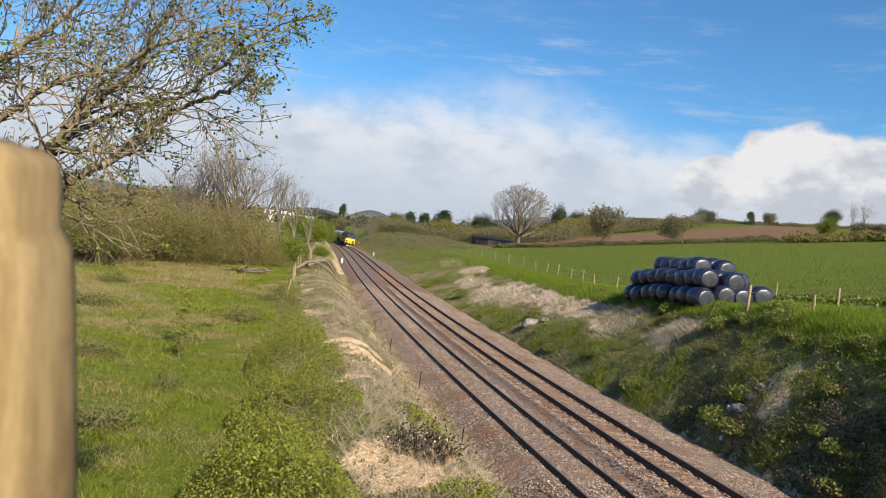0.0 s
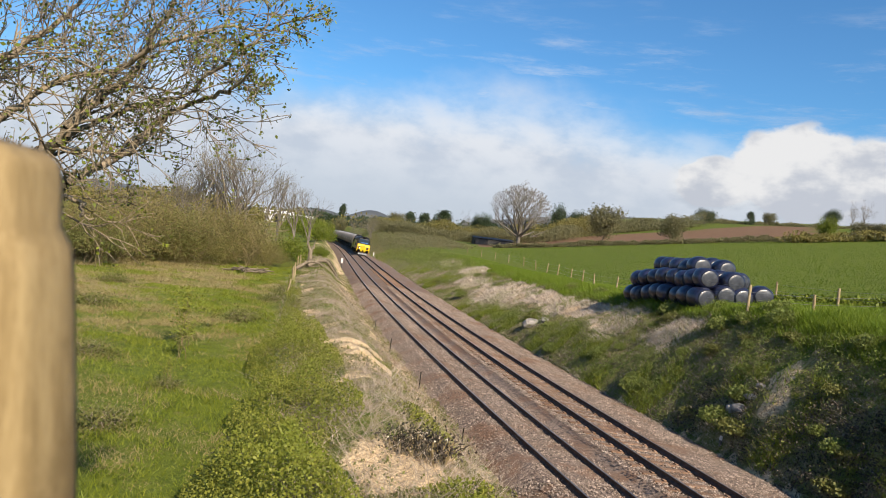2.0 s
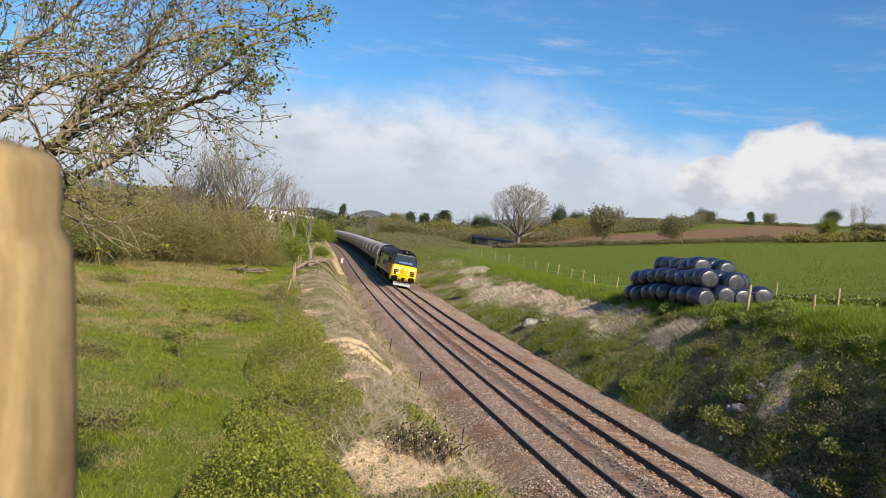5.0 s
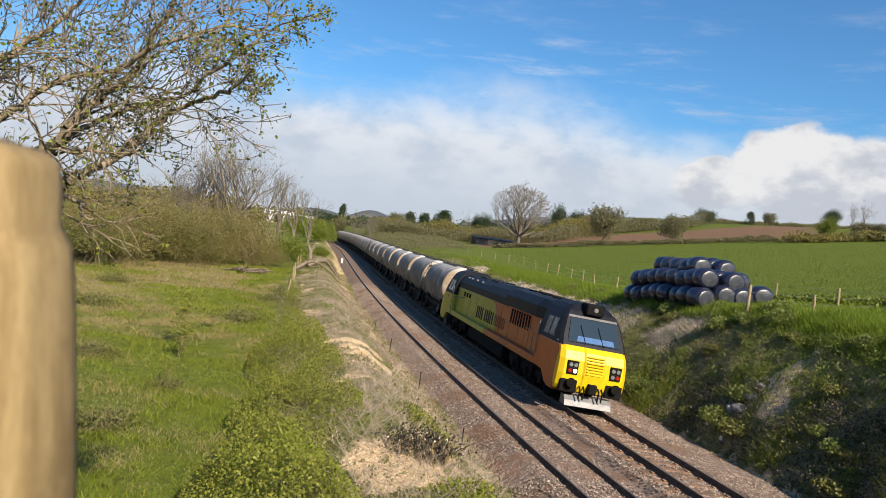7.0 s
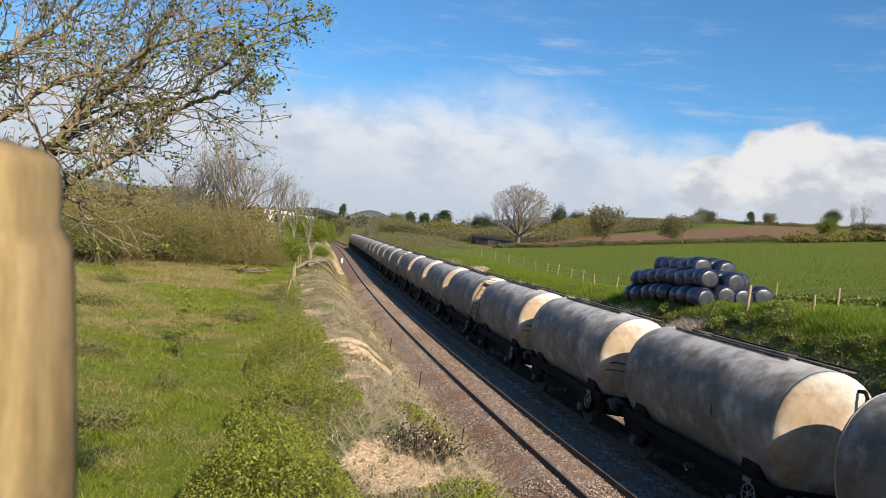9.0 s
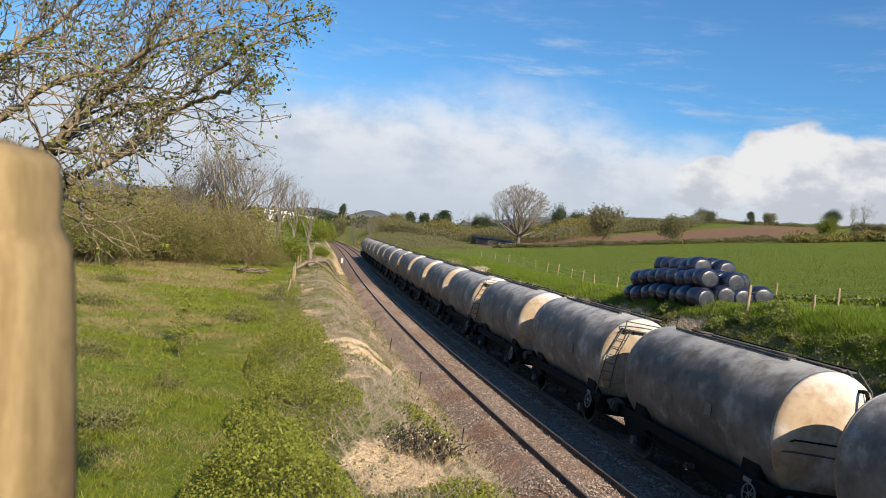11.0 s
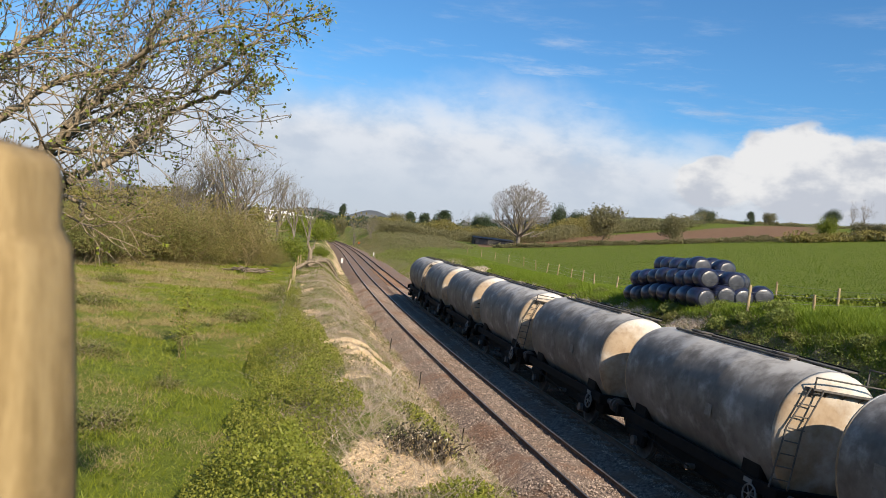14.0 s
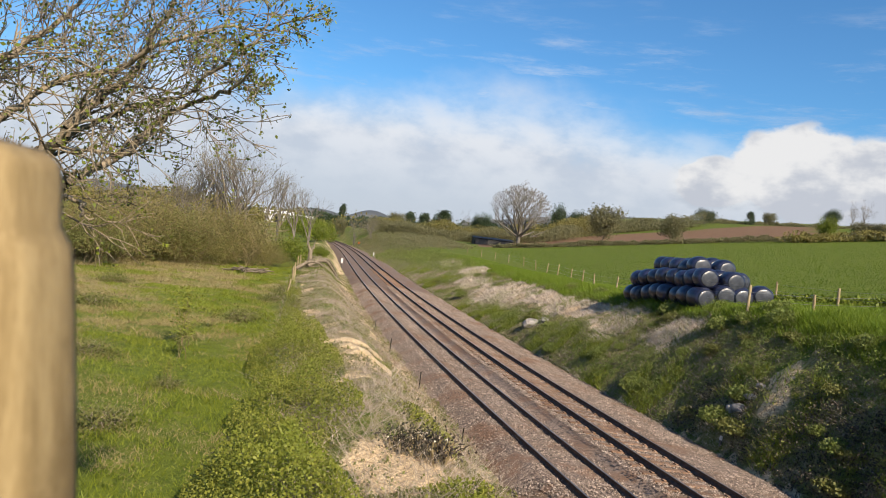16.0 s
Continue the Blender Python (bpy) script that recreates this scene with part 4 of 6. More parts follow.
def leaf_quads(centres, size, rng, lift=0.3, long=1.6):
    """Pointed leaves, one rhombus each, turned at random."""
    n = len(centres)
    d = norm(rng.normal(size=(n, 3)) + np.array([0, 0, lift]))
    s = norm(np.cross(d, rng.normal(size=(n, 3))))
    size = size * rng.uniform(0.6, 1.35, n)[:, None]
    v = np.stack([centres, centres + d * size * 0.5 * long + s * size * 0.5, centres + d * size * long, centres + d * size * 0.5 * long - s * size * 0.5], 1)
    return v.reshape(-1, 3), np.arange(n * 4).reshape(-1, 4)


def blades(base, high, wide, rng, lean=0.5):
    n = len(base)
    a = rng.uniform(0, 6.283, n)
    s = np.stack([np.cos(a), np.sin(a), 0 * a], -1)
    tip = np.stack([rng.normal(0, lean, n), rng.normal(0, lean, n), np.ones(n)], -1) * (high * rng.uniform(0.4, 1.3, n))[:, None]
    w = (wide * rng.uniform(0.6, 1.4, n))[:, None]
    v = np.stack([base - s * w, base + s * w, base + tip], 1).reshape(-1, 3)
    return v, np.arange(n * 3).reshape(-1, 3)


def grow(rng, p, d, length, r, depth, out, tips, wander=0.22, up=0.12, split=(2, 4), shrink=(0.55, 0.8), angle=0.65, steps=4, taper=0.36, thin=0.72, least=0.004):
    """A limb that wanders, tapers and forks; segments go to out, twig ends to tips."""
    d = norm(d)
    step = length / steps
    for k in range(steps):
        nd = norm(d + rng.normal(0, wander, 3) + np.array([0, 0, up]))
        q = p + nd * step
        rr = r * (1 - taper * (k + 1) / steps)
        out[0 if r > 0.03 else 1].append((*p, *q, r * (1 - taper * k / steps), rr))
        if depth > 0 and k >= 1:
            for _ in range(rng.integers(split[0], split[1] + 1) if k == steps - 1 else (1 if rng.random() < 0.75 else 0)):
                side = norm(np.cross(nd, rng.normal(size=3)))
                ang = angle * rng.uniform(0.6, 1.3)
                cd = nd * math.cos(ang) + side * math.sin(ang)
                grow(rng, q, cd, length * rng.uniform(*shrink), max(rr * thin, least), depth - 1, out, tips, wander, up, split, shrink, angle, max(2, steps - 1), taper, thin, least)
        p, d = q, nd
        if depth == 0:
            tips.append(q)


def plant(name, label, category, out, material, leaves=None, group="", bark=None):
    """A thing of trunk, twigs and crown from grown segments; leaves: (centres, size, material, rng)."""
    thing = new(name)
    tagged(thing, label, category, group)
    if out[0]:
        soup("trunk", *tubes(out[0], 7), bark or material, thing, smooth=True)
    if out[1]:
        tagged(soup("twig_mass", *tubes(out[1], 3), material, thing), kind="stuff")
    if leaves is not None:
        c, size, m, rng = leaves
        tagged(soup("crown", *leaf_quads(c, size, rng), m, thing), kind="stuff")
    return thing


def bare_tree(seed, high=9.0, spread=0.62, depth=4, leaf=None, stems=1, bole=0.36, fork=(2, 3), label="leafless tree with fine grey branches", lean=0.25):
    rng = np.random.default_rng(seed)
    out, tips = ([], []), []
    for k in range(stems):
        d = np.array([rng.normal(0, lean), rng.normal(0, lean), 1.0])
        grow(rng, np.array([rng.normal(0, 0.25) * (stems > 1), rng.normal(0, 0.25) * (stems > 1), -0.1]), d, high * bole, high * 0.020 / stems ** 0.4, depth, out, tips, 0.16, 0.10, fork, (0.6, 0.9), spread, 4, 0.28, 0.78, 0.010)
    tips = np.array(tips)
    lv = None
    if leaf:
        count, size, m = leaf
        c = tips[rng.integers(0, len(tips), count)] + rng.normal(0, 0.25, (count, 3))
        lv = (c, size, m, rng)
    t = plant("tree", label, "tree", out, M_TWIG, lv)
    top = max(max(s[5] for s in out[0]), max(s[5] for s in out[1]) if out[1] else 0)
    wide = max(np.ptp(tips[:, 0]), np.ptp(tips[:, 1]))
    return t, top, wide


def scrub(seed, high=4.5, leaves=4600, m=None, size=0.066):
    rng = np.random.default_rng(seed)
    out, tips = ([], []), []
    for k in range(9):
        a = rng.uniform(0, 6.283)
        d = np.array([0.45 * math.cos(a), 0.45 * math.sin(a), 1.0])
        grow(rng, np.array([rng.normal(0, 0.5), rng.normal(0, 0.5), -0.1]), d, high * 0.42, 0.028, 3, out, tips, 0.2, 0.05, (2, 3), (0.55, 0.8), 0.6)
    tips = np.array(tips)
    c = tips[rng.integers(0, len(tips), leaves)] + rng.normal(0, 0.28, (leaves, 3))
    c[:, 2] = np.abs(c[:, 2] * rng.uniform(0.45, 1.0, leaves))
    t = plant("shrub", "tangled hedgerow shrub with sparse olive spring leaves", "shrub", out, M_TWIG_BROWN, (c, size, m or M_LEAF_SCRUB, rng), "thicket beyond the meadow")
    return t


def crown_tree(seed, kind, label, m):
    """A far tree one unit high and about one wide: short trunk, and a crown of leaf clumps with gaps."""
    rng = np.random.default_rng(seed)
    out, tips = ([], []), []
    grow(rng, np.array([0, 0, -0.03]), np.array([0, 0, 1.0]), 0.42, 0.03, 3, out, tips, 0.15, 0.1, (3, 4), (0.5, 0.75), 0.7)
    n = 46
    if kind == "conifer":
        z = rng.uniform(0.08, 0.95, n)
        r = 0.42 * (1 - z) ** 0.7 * rng.uniform(0.5, 1.0, n) + 0.02
        a = rng.uniform(0, 6.283, n)
        c = np.stack([r * np.cos(a), r * np.sin(a), z], -1)
        spread = 0.075
    else:
        d = norm(rng.normal(size=(n, 3)))
        c = d * rng.uniform(0.2, 0.46, n)[:, None] * np.array([1, 1, 0.82]) + np.array([0, 0, 0.58])
        c[:, 2] = np.maximum(c[:, 2], 0.12)
        spread = 0.085
    per = 130
    p = (c[:, None] + rng.normal(0, spread, (n, per, 3))).reshape(-1, 3)
    p[:, 2] = np.clip(p[:, 2], 0.02, 1.04)
    return plant("tree", label, "tree", out, M_TWIG, (p, 0.026, m, rng))


def set_at(ob, x, y, rz=0.0, scale=(1, 1, 1), sink=0.0, tilt=0.0):
    ob.matrix_basis = pose(x, y, gz(x, y) - sink, tilt, 0, rz) @ Matrix.Diagonal((*scale, 1))
    return ob


def copies(protos, spots, sink=0.0):
    """The prototypes are used first, then copied."""
    used = set()
    for k, x, y, rz, sc in spots:
        ob = protos[k]
        m = pose(x, y, gz(x, y) - sink, 0, 0, rz) @ Matrix.Diagonal((*sc, 1))
        if k in used:
            c = copy_thing(ob, Matrix())
            c.matrix_basis = m
        else:
            ob.matrix_basis = m
            used.add(k)


# -- the tree that reaches in overhead --
BOUGHS = {
    "trunk": [(-4.9, 6.4, 0.9), (-4.53, 6.4, 2.79), (-4.20, 6.2, 3.94), (-3.95, 6.2, 4.93), (-3.85, 6.2, 5.27)],
    "a": [(-3.85, 6.2, 5.27), (-3.41, 6.14, 5.98), (-3.10, 5.90, 6.11), (-2.95, 5.95, 6.38), (-2.73, 6.36, 6.81), (-2.78, 6.60, 7.04), (-2.59, 6.53, 7.37), (-2.35, 6.2, 7.7)],
    "b": [(-3.85, 6.2, 5.27), (-3.40, 6.0, 5.52), (-2.95, 5.85, 5.80), (-2.75, 5.9, 5.93), (-2.63, 6.25, 6.17), (-2.62, 6.55, 6.38), (-2.30, 6.50, 6.60), (-1.88, 6.10, 6.67), (-1.60, 5.8, 6.81)],
    "c": [(-4.10, 6.0, 6.30), (-3.80, 5.79, 6.53), (-3.56, 5.85, 6.70), (-3.58, 6.26, 6.94), (-3.56, 6.6, 7.19), (-3.41, 6.61, 7.35), (-3.13, 6.2, 7.6)],
    "d": [(-3.90, 6.1, 5.60), (-3.80, 6.10, 6.10), (-3.70, 6.20, 6.28), (-3.65, 6.50, 6.53), (-3.35, 6.55, 6.73), (-2.84, 6.15, 6.73), (-2.42, 5.85, 6.90), (-2.17, 5.90, 7.04), (-2.0, 6.30, 7.25), (-1.75, 6.5, 7.28), (-1.30, 6.2, 7.38)],
    "e": [(-3.22, 6.0, 6.08), (-3.05, 6.5, 6.37), (-2.74, 6.55, 6.54), (-2.24, 6.19, 6.61), (-1.80, 5.9, 6.93), (-1.55, 5.9, 7.13)],
    "f": [(-3.60, 6.3, 5.45), (-3.25, 6.45, 5.68), (-3.00, 6.2, 5.63), (-2.86, 5.9, 5.54), (-2.72, 5.85, 5.53)],
    "g": [(-3.85, 6.2, 5.27), (-4.0, 6.29, 6.2), (-3.75, 6.0, 6.87), (-3.65, 5.9, 7.6)],
}


def overhead_tree():
    rng = np.random.default_rng(12)
    out, tips = ([], []), []
    start = {"trunk": (0.14, 0.09), "a": (0.055, 0.014), "b": (0.050, 0.010), "c": (0.040, 0.012), "d": (0.036, 0.006), "e": (0.026, 0.007), "f": (0.022, 0.006), "g": (0.05, 0.02)}
    for key, pts in BOUGHS.items():
        pts = np.array(pts)
        t = np.linspace(0, len(pts) - 1, (len(pts) - 1) * 5 + 1)
        fine = np.stack([np.interp(t, np.arange(len(pts)), pts[:, i]) for i in range(3)], -1)
        fine[1:-1] = (fine[:-2] + fine[1:-1] * 2 + fine[2:]) / 4
        fine += rng.normal(0, 0.012, fine.shape)
        rad = np.linspace(*start[key], len(fine))
        for i in range(len(fine) - 1):
            out[0].append((*fine[i], *fine[i + 1], rad[i], rad[i + 1]))
            if key != "trunk" and i > 1 and rng.random() < 0.62 and not (key in "fb" and fine[i][2] < 5.62):
                d = norm(fine[i + 1] - fine[i])
                side = norm(np.cross(d, rng.normal(size=3)))
                cd = d * 0.7 + side * 0.8 + np.array([0.22, -0.05, 0.20])
                grow(rng, fine[i], cd, rng.uniform(0.32, 0.66) * (1.0 if fine[i][0] < -2.4 else 0.66 if fine[i][0] < -1.9 else 0.34), max(0.0045, rad[i] * 0.30), 2, out, tips, 0.24, 0.02, (2, 4), (0.5, 0.85), 0.6)
    tips = np.array(tips)
    n = 7000
    c = tips[rng.integers(0, len(tips), n)] + rng.normal(0, 0.03, (n, 3))
    t = new("tree")
    tagged(t, "spreading pale-barked tree with small fresh spring leaves", "tree")
    soup("trunk", *tubes(out[0], 8), M_BARK, t, smooth=True)
    tagged(soup("twig_mass", *tubes(out[1], 4), M_BARK, t), kind="stuff")
    tagged(soup("foliage", *leaf_quads(c, 0.022, rng, 0.2, 1.5), M_LEAF_SPRING, t), kind="stuff")


overhead_tree()

# -- thicket at the far side of the meadow --


def thicket():
    rng = np.random.default_rng(3)
    protos = {"a": scrub(1), "b": scrub(2, 5.0, 1500), "c": scrub(3, 4.0, 5200, M_LEAF_OLIVE)}
    spots = []
    for k in range(66):
        t = rng.random()
        depth = rng.uniform(0, 1) ** 1.3 * 16
        x, y = -27.5 + 11.8 * t - 0.86 * depth * 0.4, 51 + 25 * t + depth
        h = rng.uniform(0.65, 1.5) * (1.0 + 0.02 * depth) * (0.82 if t < 0.4 else 0.92 if t < 0.80 else 0.42)
        spots.append(("abc"[rng.integers(0, 3)], x, y, rng.uniform(0, 360), (h * 1.1, h * 1.1, h)))
    for k in range(16):
        x, y = rng.uniform(-52, -29), rng.uniform(46, 66)
        h = rng.uniform(0.8, 1.2)
        spots.append(("abc"[rng.integers(0, 3)], x, y, rng.uniform(0, 360), (h, h, h)))
    copies(protos, spots)
    trees = {"a": bare_tree(11, 9, 0.5, 5, (500, 0.08, M_LEAF_SCRUB), 2)[0], "b": bare_tree(14, 9, 0.45, 5, (300, 0.07, M_LEAF_SCRUB), 1)[0]}
    spots = [("a", -24.1, 80, 20, (1.35, 1.35, 1.2)), ("b", -22.2, 83, 120, (1.3, 1.3, 1.2)), ("a", -25.2, 81, 70, (1.2, 1.2, 1.15)), ("a", -26.3, 80, 200, (0.95, 0.95, 0.95)), ("b", -28.5, 82, 300, (1, 1, 0.95)),
             ("b", -21.3, 95, 30, (0.75, 0.75, 1.10)), ("b", -19.3, 98, 160, (0.8, 0.8, 1.02)), ("b", -22.8, 96, 260, (0.62, 0.62, 1.08)), ("a", -31, 84, 100, (0.9, 0.9, 0.8)), ("b", -18.2, 101, 80, (0.7, 0.7, 0.9)), ("a", -36, 80, 10, (0.9, 0.9, 0.75))]
    copies(trees, spots)
    g = scrub(21, 2.4, 5200, M_LEAF_GREEN, 0.11)
    tagged(g, "rounded bright yellow-green leafy bush by the line", "bush", "lineside bushes")
    set_at(g, -17.9, 88, 0, (1.15, 1.15, 1.15))
    for x, y, s in ((-15.0, 92, 0.55), (-24.5, 145, 1.3), (-29.5, 168, 1.6), (-35, 195, 2.0), (-40, 210, 2.2)):
        c = copy_thing(g, Matrix())
        set_at(c, x, y, x * 40, (s, s, s))


thicket()

# -- trees and scrub across the valley: kind, x, y, top, width --
FAR_TREES = [
    ("bare_oak", 21, 215, 23.2, 18.5),
    ("olive", 48, 230, 20.7, 12.5),
    ("olive", 61, 203, 18.5, 9.2),
    ("dark", 127, 371, 33.9, 11.7),
    ("conifer", 157, 391, 36.3, 7.0),
    ("olive", 171, 401, 37.9, 8.4),
    ("dark", 215, 421, 45.7, 10.1),
    ("bare", 231, 431, 53.6, 8.4),
    ("bare", 239, 433, 55.6, 9.8),
    ("green", 95, 188, 21.5, 5.4),
    ("olive", 106, 192, 21.5, 7.2),
    ("olive", 110, 190, 21.5, 6.3),
    ("conifer", -1, 300, 15.5, 13),
    ("conifer", -9, 310, 14.0, 8.5),
    ("conifer", -15, 310, 13.8, 9.0),
    ("olive", -20, 300, 13.1, 8.1),
    ("dark", -5, 315, 13.7, 3.3),
    ("conifer", -58, 420, 16.9, 7.6),
    ("bare", -28, 235, 10.8, 7.8),
    ("bare", -22, 228, 11.1, 7.9),
    ("bare", 9, 330, 19.5, 6.5),
    ("dark", 17, 330, 17.9, 7.5),
    ("dark", 14, 335, 17.2, 6.1),
    ("dark", 49, 330, 25.5, 7.5),
    ("dark", 57, 330, 23.9, 8.4),
    ("bare", 44, 340, 25.9, 10.2),
    ("olive", 89, 340, 24.3, 11.8),
    ("olive", 80, 335, 21.9, 9.1),
    ("dark", -56, 330, 10.7, 6.5),
    ("green", -38, 240, 6.6, 6.1),
    ("olive", -42, 300, 8.6, 6.8),
    ("olive", -26, 320, 10.9, 9.6),
    ("olive", 147, 400, 31.9, 9.0),
    ("olive", 61, 330, 22.4, 9.9),
]


def dome_oak(seed, high=17.0, radius=8.2):
    """A broad bare oak: low fork, limbs fanning out to a domed crown of fine twigs."""
    rng = np.random.default_rng(seed)
    out, tips = ([(0, 0, -0.3, 0.1, 0, 1.6, 0.62, 0.50), (0.1, 0, 1.6, 0, 0.1, 3.0, 0.50, 0.42)], []), []
    for k in range(24):
        a, lean = k * 2.4 + rng.normal(0, 0.2), 0.12 + 1.18 * (k % 6) / 5
        d = np.array([math.sin(lean) * math.cos(a), math.sin(lean) * math.sin(a), math.cos(lean)])
        grow(rng, np.array([0, 0, rng.uniform(1.8, 3.0)]), d, rng.uniform(5.6, 7.4), 0.22, 4, out, tips, 0.14, 0.03, (2, 3), (0.55, 0.82), 0.6, 4, 0.45, 0.68, 0.040)
    mid = high * 0.54

    def inside(q):
        return (q[3] ** 2 + q[4] ** 2) / radius ** 2 + ((q[5] - mid) / (high - mid)) ** 2 < 1.0 and q[5] > 3.2 or math.hypot(q[3], q[4]) < 1.2
    kept = [[q for q in part_ if inside(q)] for part_ in out]
    return plant("tree", "large round leafless oak beyond the field", "tree", kept, M_TWIG)


def far_trees():
    protos = {}
    heights = {}
    protos["bare_oak"], heights["bare_oak"] = dome_oak(31), (17.0, 16.4)
    t, top, wide = bare_tree(33, 9, 0.5, 5, None, 3, 0.33, (2, 3), "leafless grey tree on the skyline", 0.1)
    protos["bare"], heights["bare"] = t, (top, wide)
    for k, kind, label, m in (("olive", "round", "round hedgerow tree in olive spring leaf", M_LEAF_FAR_HAZE), ("dark", "round", "dark evergreen tree on the skyline", M_LEAF_DARK),
                              ("conifer", "conifer", "dark pointed conifer across the valley", M_LEAF_DARK), ("green", "round", "fresh green bush at the field edge", M_LEAF_GREEN)):
        protos[k], heights[k] = crown_tree(len(label), kind, label, m), (1.0, 1.05)
    spots = []
    for i, (k, x, y, top, wide) in enumerate(FAR_TREES):
        h = max(2.0, top - gz(x, y))
        hh, ww = heights[k]
        spots.append((k, x, y, i * 77 % 360, (wide / ww * 1.05, wide / ww * 1.05, h / hh)))
    copies(protos, spots)


far_trees()


def strip(name, label, category, line, high, deep, count, size, m, seed, kind="stuff"):
    """A hedge or belt of scrub along a line of places: leaves heaped to an uneven height."""
    rng = np.random.default_rng(seed)
    line = np.array(line, float)
    t = rng.uniform(0, len(line) - 1, count)
    x, y = np.interp(t, np.arange(len(line)), line[:, 0]) + rng.normal(0, deep, count), np.interp(t, np.arange(len(line)), line[:, 1]) + rng.normal(0, deep, count)
    h = high * (0.65 + 0.35 * lumps(x, y, high * 2.2, seed) + 0.25 * lumps(x, y, high * 0.8, seed + 1))
    z = ground_z(x, y, False) + np.abs(h) * rng.uniform(0, 1, count) ** 0.7
    ob = soup(name, *leaf_quads(np.stack([x, y, z], -1), size, rng), m)
    return tagged(ob, label, category, kind=kind)


strip("hedge", "low clipped hedge between the fields", "hedge", [(14, 205), (35, 203), (58, 199), (85, 193), (112, 182), (150, 170)], 1.7, 0.7, 24000, 0.24, M_LEAF_FAR_HAZE, 41)
strip("woodland_belt", "belt of grey-green scrub across the valley", "scrub", [(-24, 262), (-10, 258), (5, 255), (20, 252), (34, 258), (45, 275)], 6.3, 3.5, 40000, 0.27, M_LEAF_FAR_HAZE, 42)
strip("woodland_belt", "belt of brownish scrub across the valley", "scrub", [(-22, 275), (-2, 270), (22, 262), (42, 285), (60, 300)], 7.5, 4.0, 30000, 0.30, M_LEAF_SCRUB, 43)
strip("woodland_belt", "belt of trees behind the ploughed field", "scrub", [(50, 322), (75, 330), (95, 338), (112, 345)], 6.5, 5.0, 20000, 0.36, M_LEAF_FAR_HAZE, 44)
strip("hedge", "hedge along the top of the hill", "hedge", [(118, 380), (150, 395), (185, 405), (215, 415), (262, 420), (330, 420)], 2.4, 1.2, 12000, 0.4, M_LEAF_FAR_HAZE, 45)
strip("woodland_belt", "far dark woodland on the valley floor", "scrub", [(-75, 420), (-50, 430), (-20, 420), (20, 400), (60, 400)], 9, 8.0, 9000, 0.8, M_LEAF_DARK, 46)
strip("hedge", "rough hedge beside the bare field corner", "hedge", [(85, 186), (100, 188), (115, 184), (130, 178)], 3.2, 2.0, 8000, 0.35, M_LEAF_SCRUB, 47)
strip("lineside_scrub", "rough brownish scrub beside the far line", "scrub", [(-3, 150), (-8, 175), (-15, 200), (-20, 225), (-24, 250)], 0.9, 3.0, 16000, 0.14, M_LEAF_FAR_HAZE, 49)
strip("lineside_scrub", "low bushes where the line bends away", "scrub", [(1, 168), (-2, 190), (-8, 215), (-6, 240)], 1.7, 3.0, 20000, 0.18, M_LEAF_FAR_HAZE, 50)
strip("lineside_scrub", "tufts of rough growth on the far cutting top", "scrub", [(4, 95), (1, 110), (-2, 125), (-5, 140), (-9, 155), (-14, 172)], 0.45, 2.2, 14000, 0.12, M_LEAF_BANK, 52)
strip("woodland_belt", "wooded hillside behind the meadow", "scrub", [(-260, 300), (-190, 280), (-130, 270), (-95, 280), (-62, 330)], 9, 14.0, 16000, 0.8, M_LEAF_SCRUB, 48)


# -- low growth: brambles, grass and weeds --


def scatter(rng, count, s0, s1, o0, o1, near=1.6):
    s = s0 + (s1 - s0) * rng.random(count) ** near
    o = rng.uniform(o0, o1, count)
    p = on_line(s, o)
    p[:, 2] = ground_z(p[:, 0], p[:, 1])
    return p, s, o


def bramble_height(s, o, x, y):
    mid = np.interp(s, [10, 16, 20, 28, 35, 50], [-9.9, -9.7, -9.3, -8.85, -9.1, -9.2])
    wide = np.interp(s, [8, 14, 20, 28, 36, 44, 60], [1.1, 1.15, 1.3, 1.35, 0.85, 0.45, 0.35]) * (1 + 0.35 * lumps(x, y, 1.9, 23))
    mid = mid + 0.45 * lumps(x, y, 2.6, 24)
    body = np.clip(1 - ((o - mid) / wide) ** 2, 0, 1) ** 0.5
    tall = np.interp(s, [8, 16, 26, 36, 45, 60], [1.35, 1.3, 1.15, 0.85, 0.55, 0.5])
    return body * tall * (0.72 + 0.60 * lumps(x, y, 1.5, 21) + 0.42 * lumps(x, y, 0.55, 22))


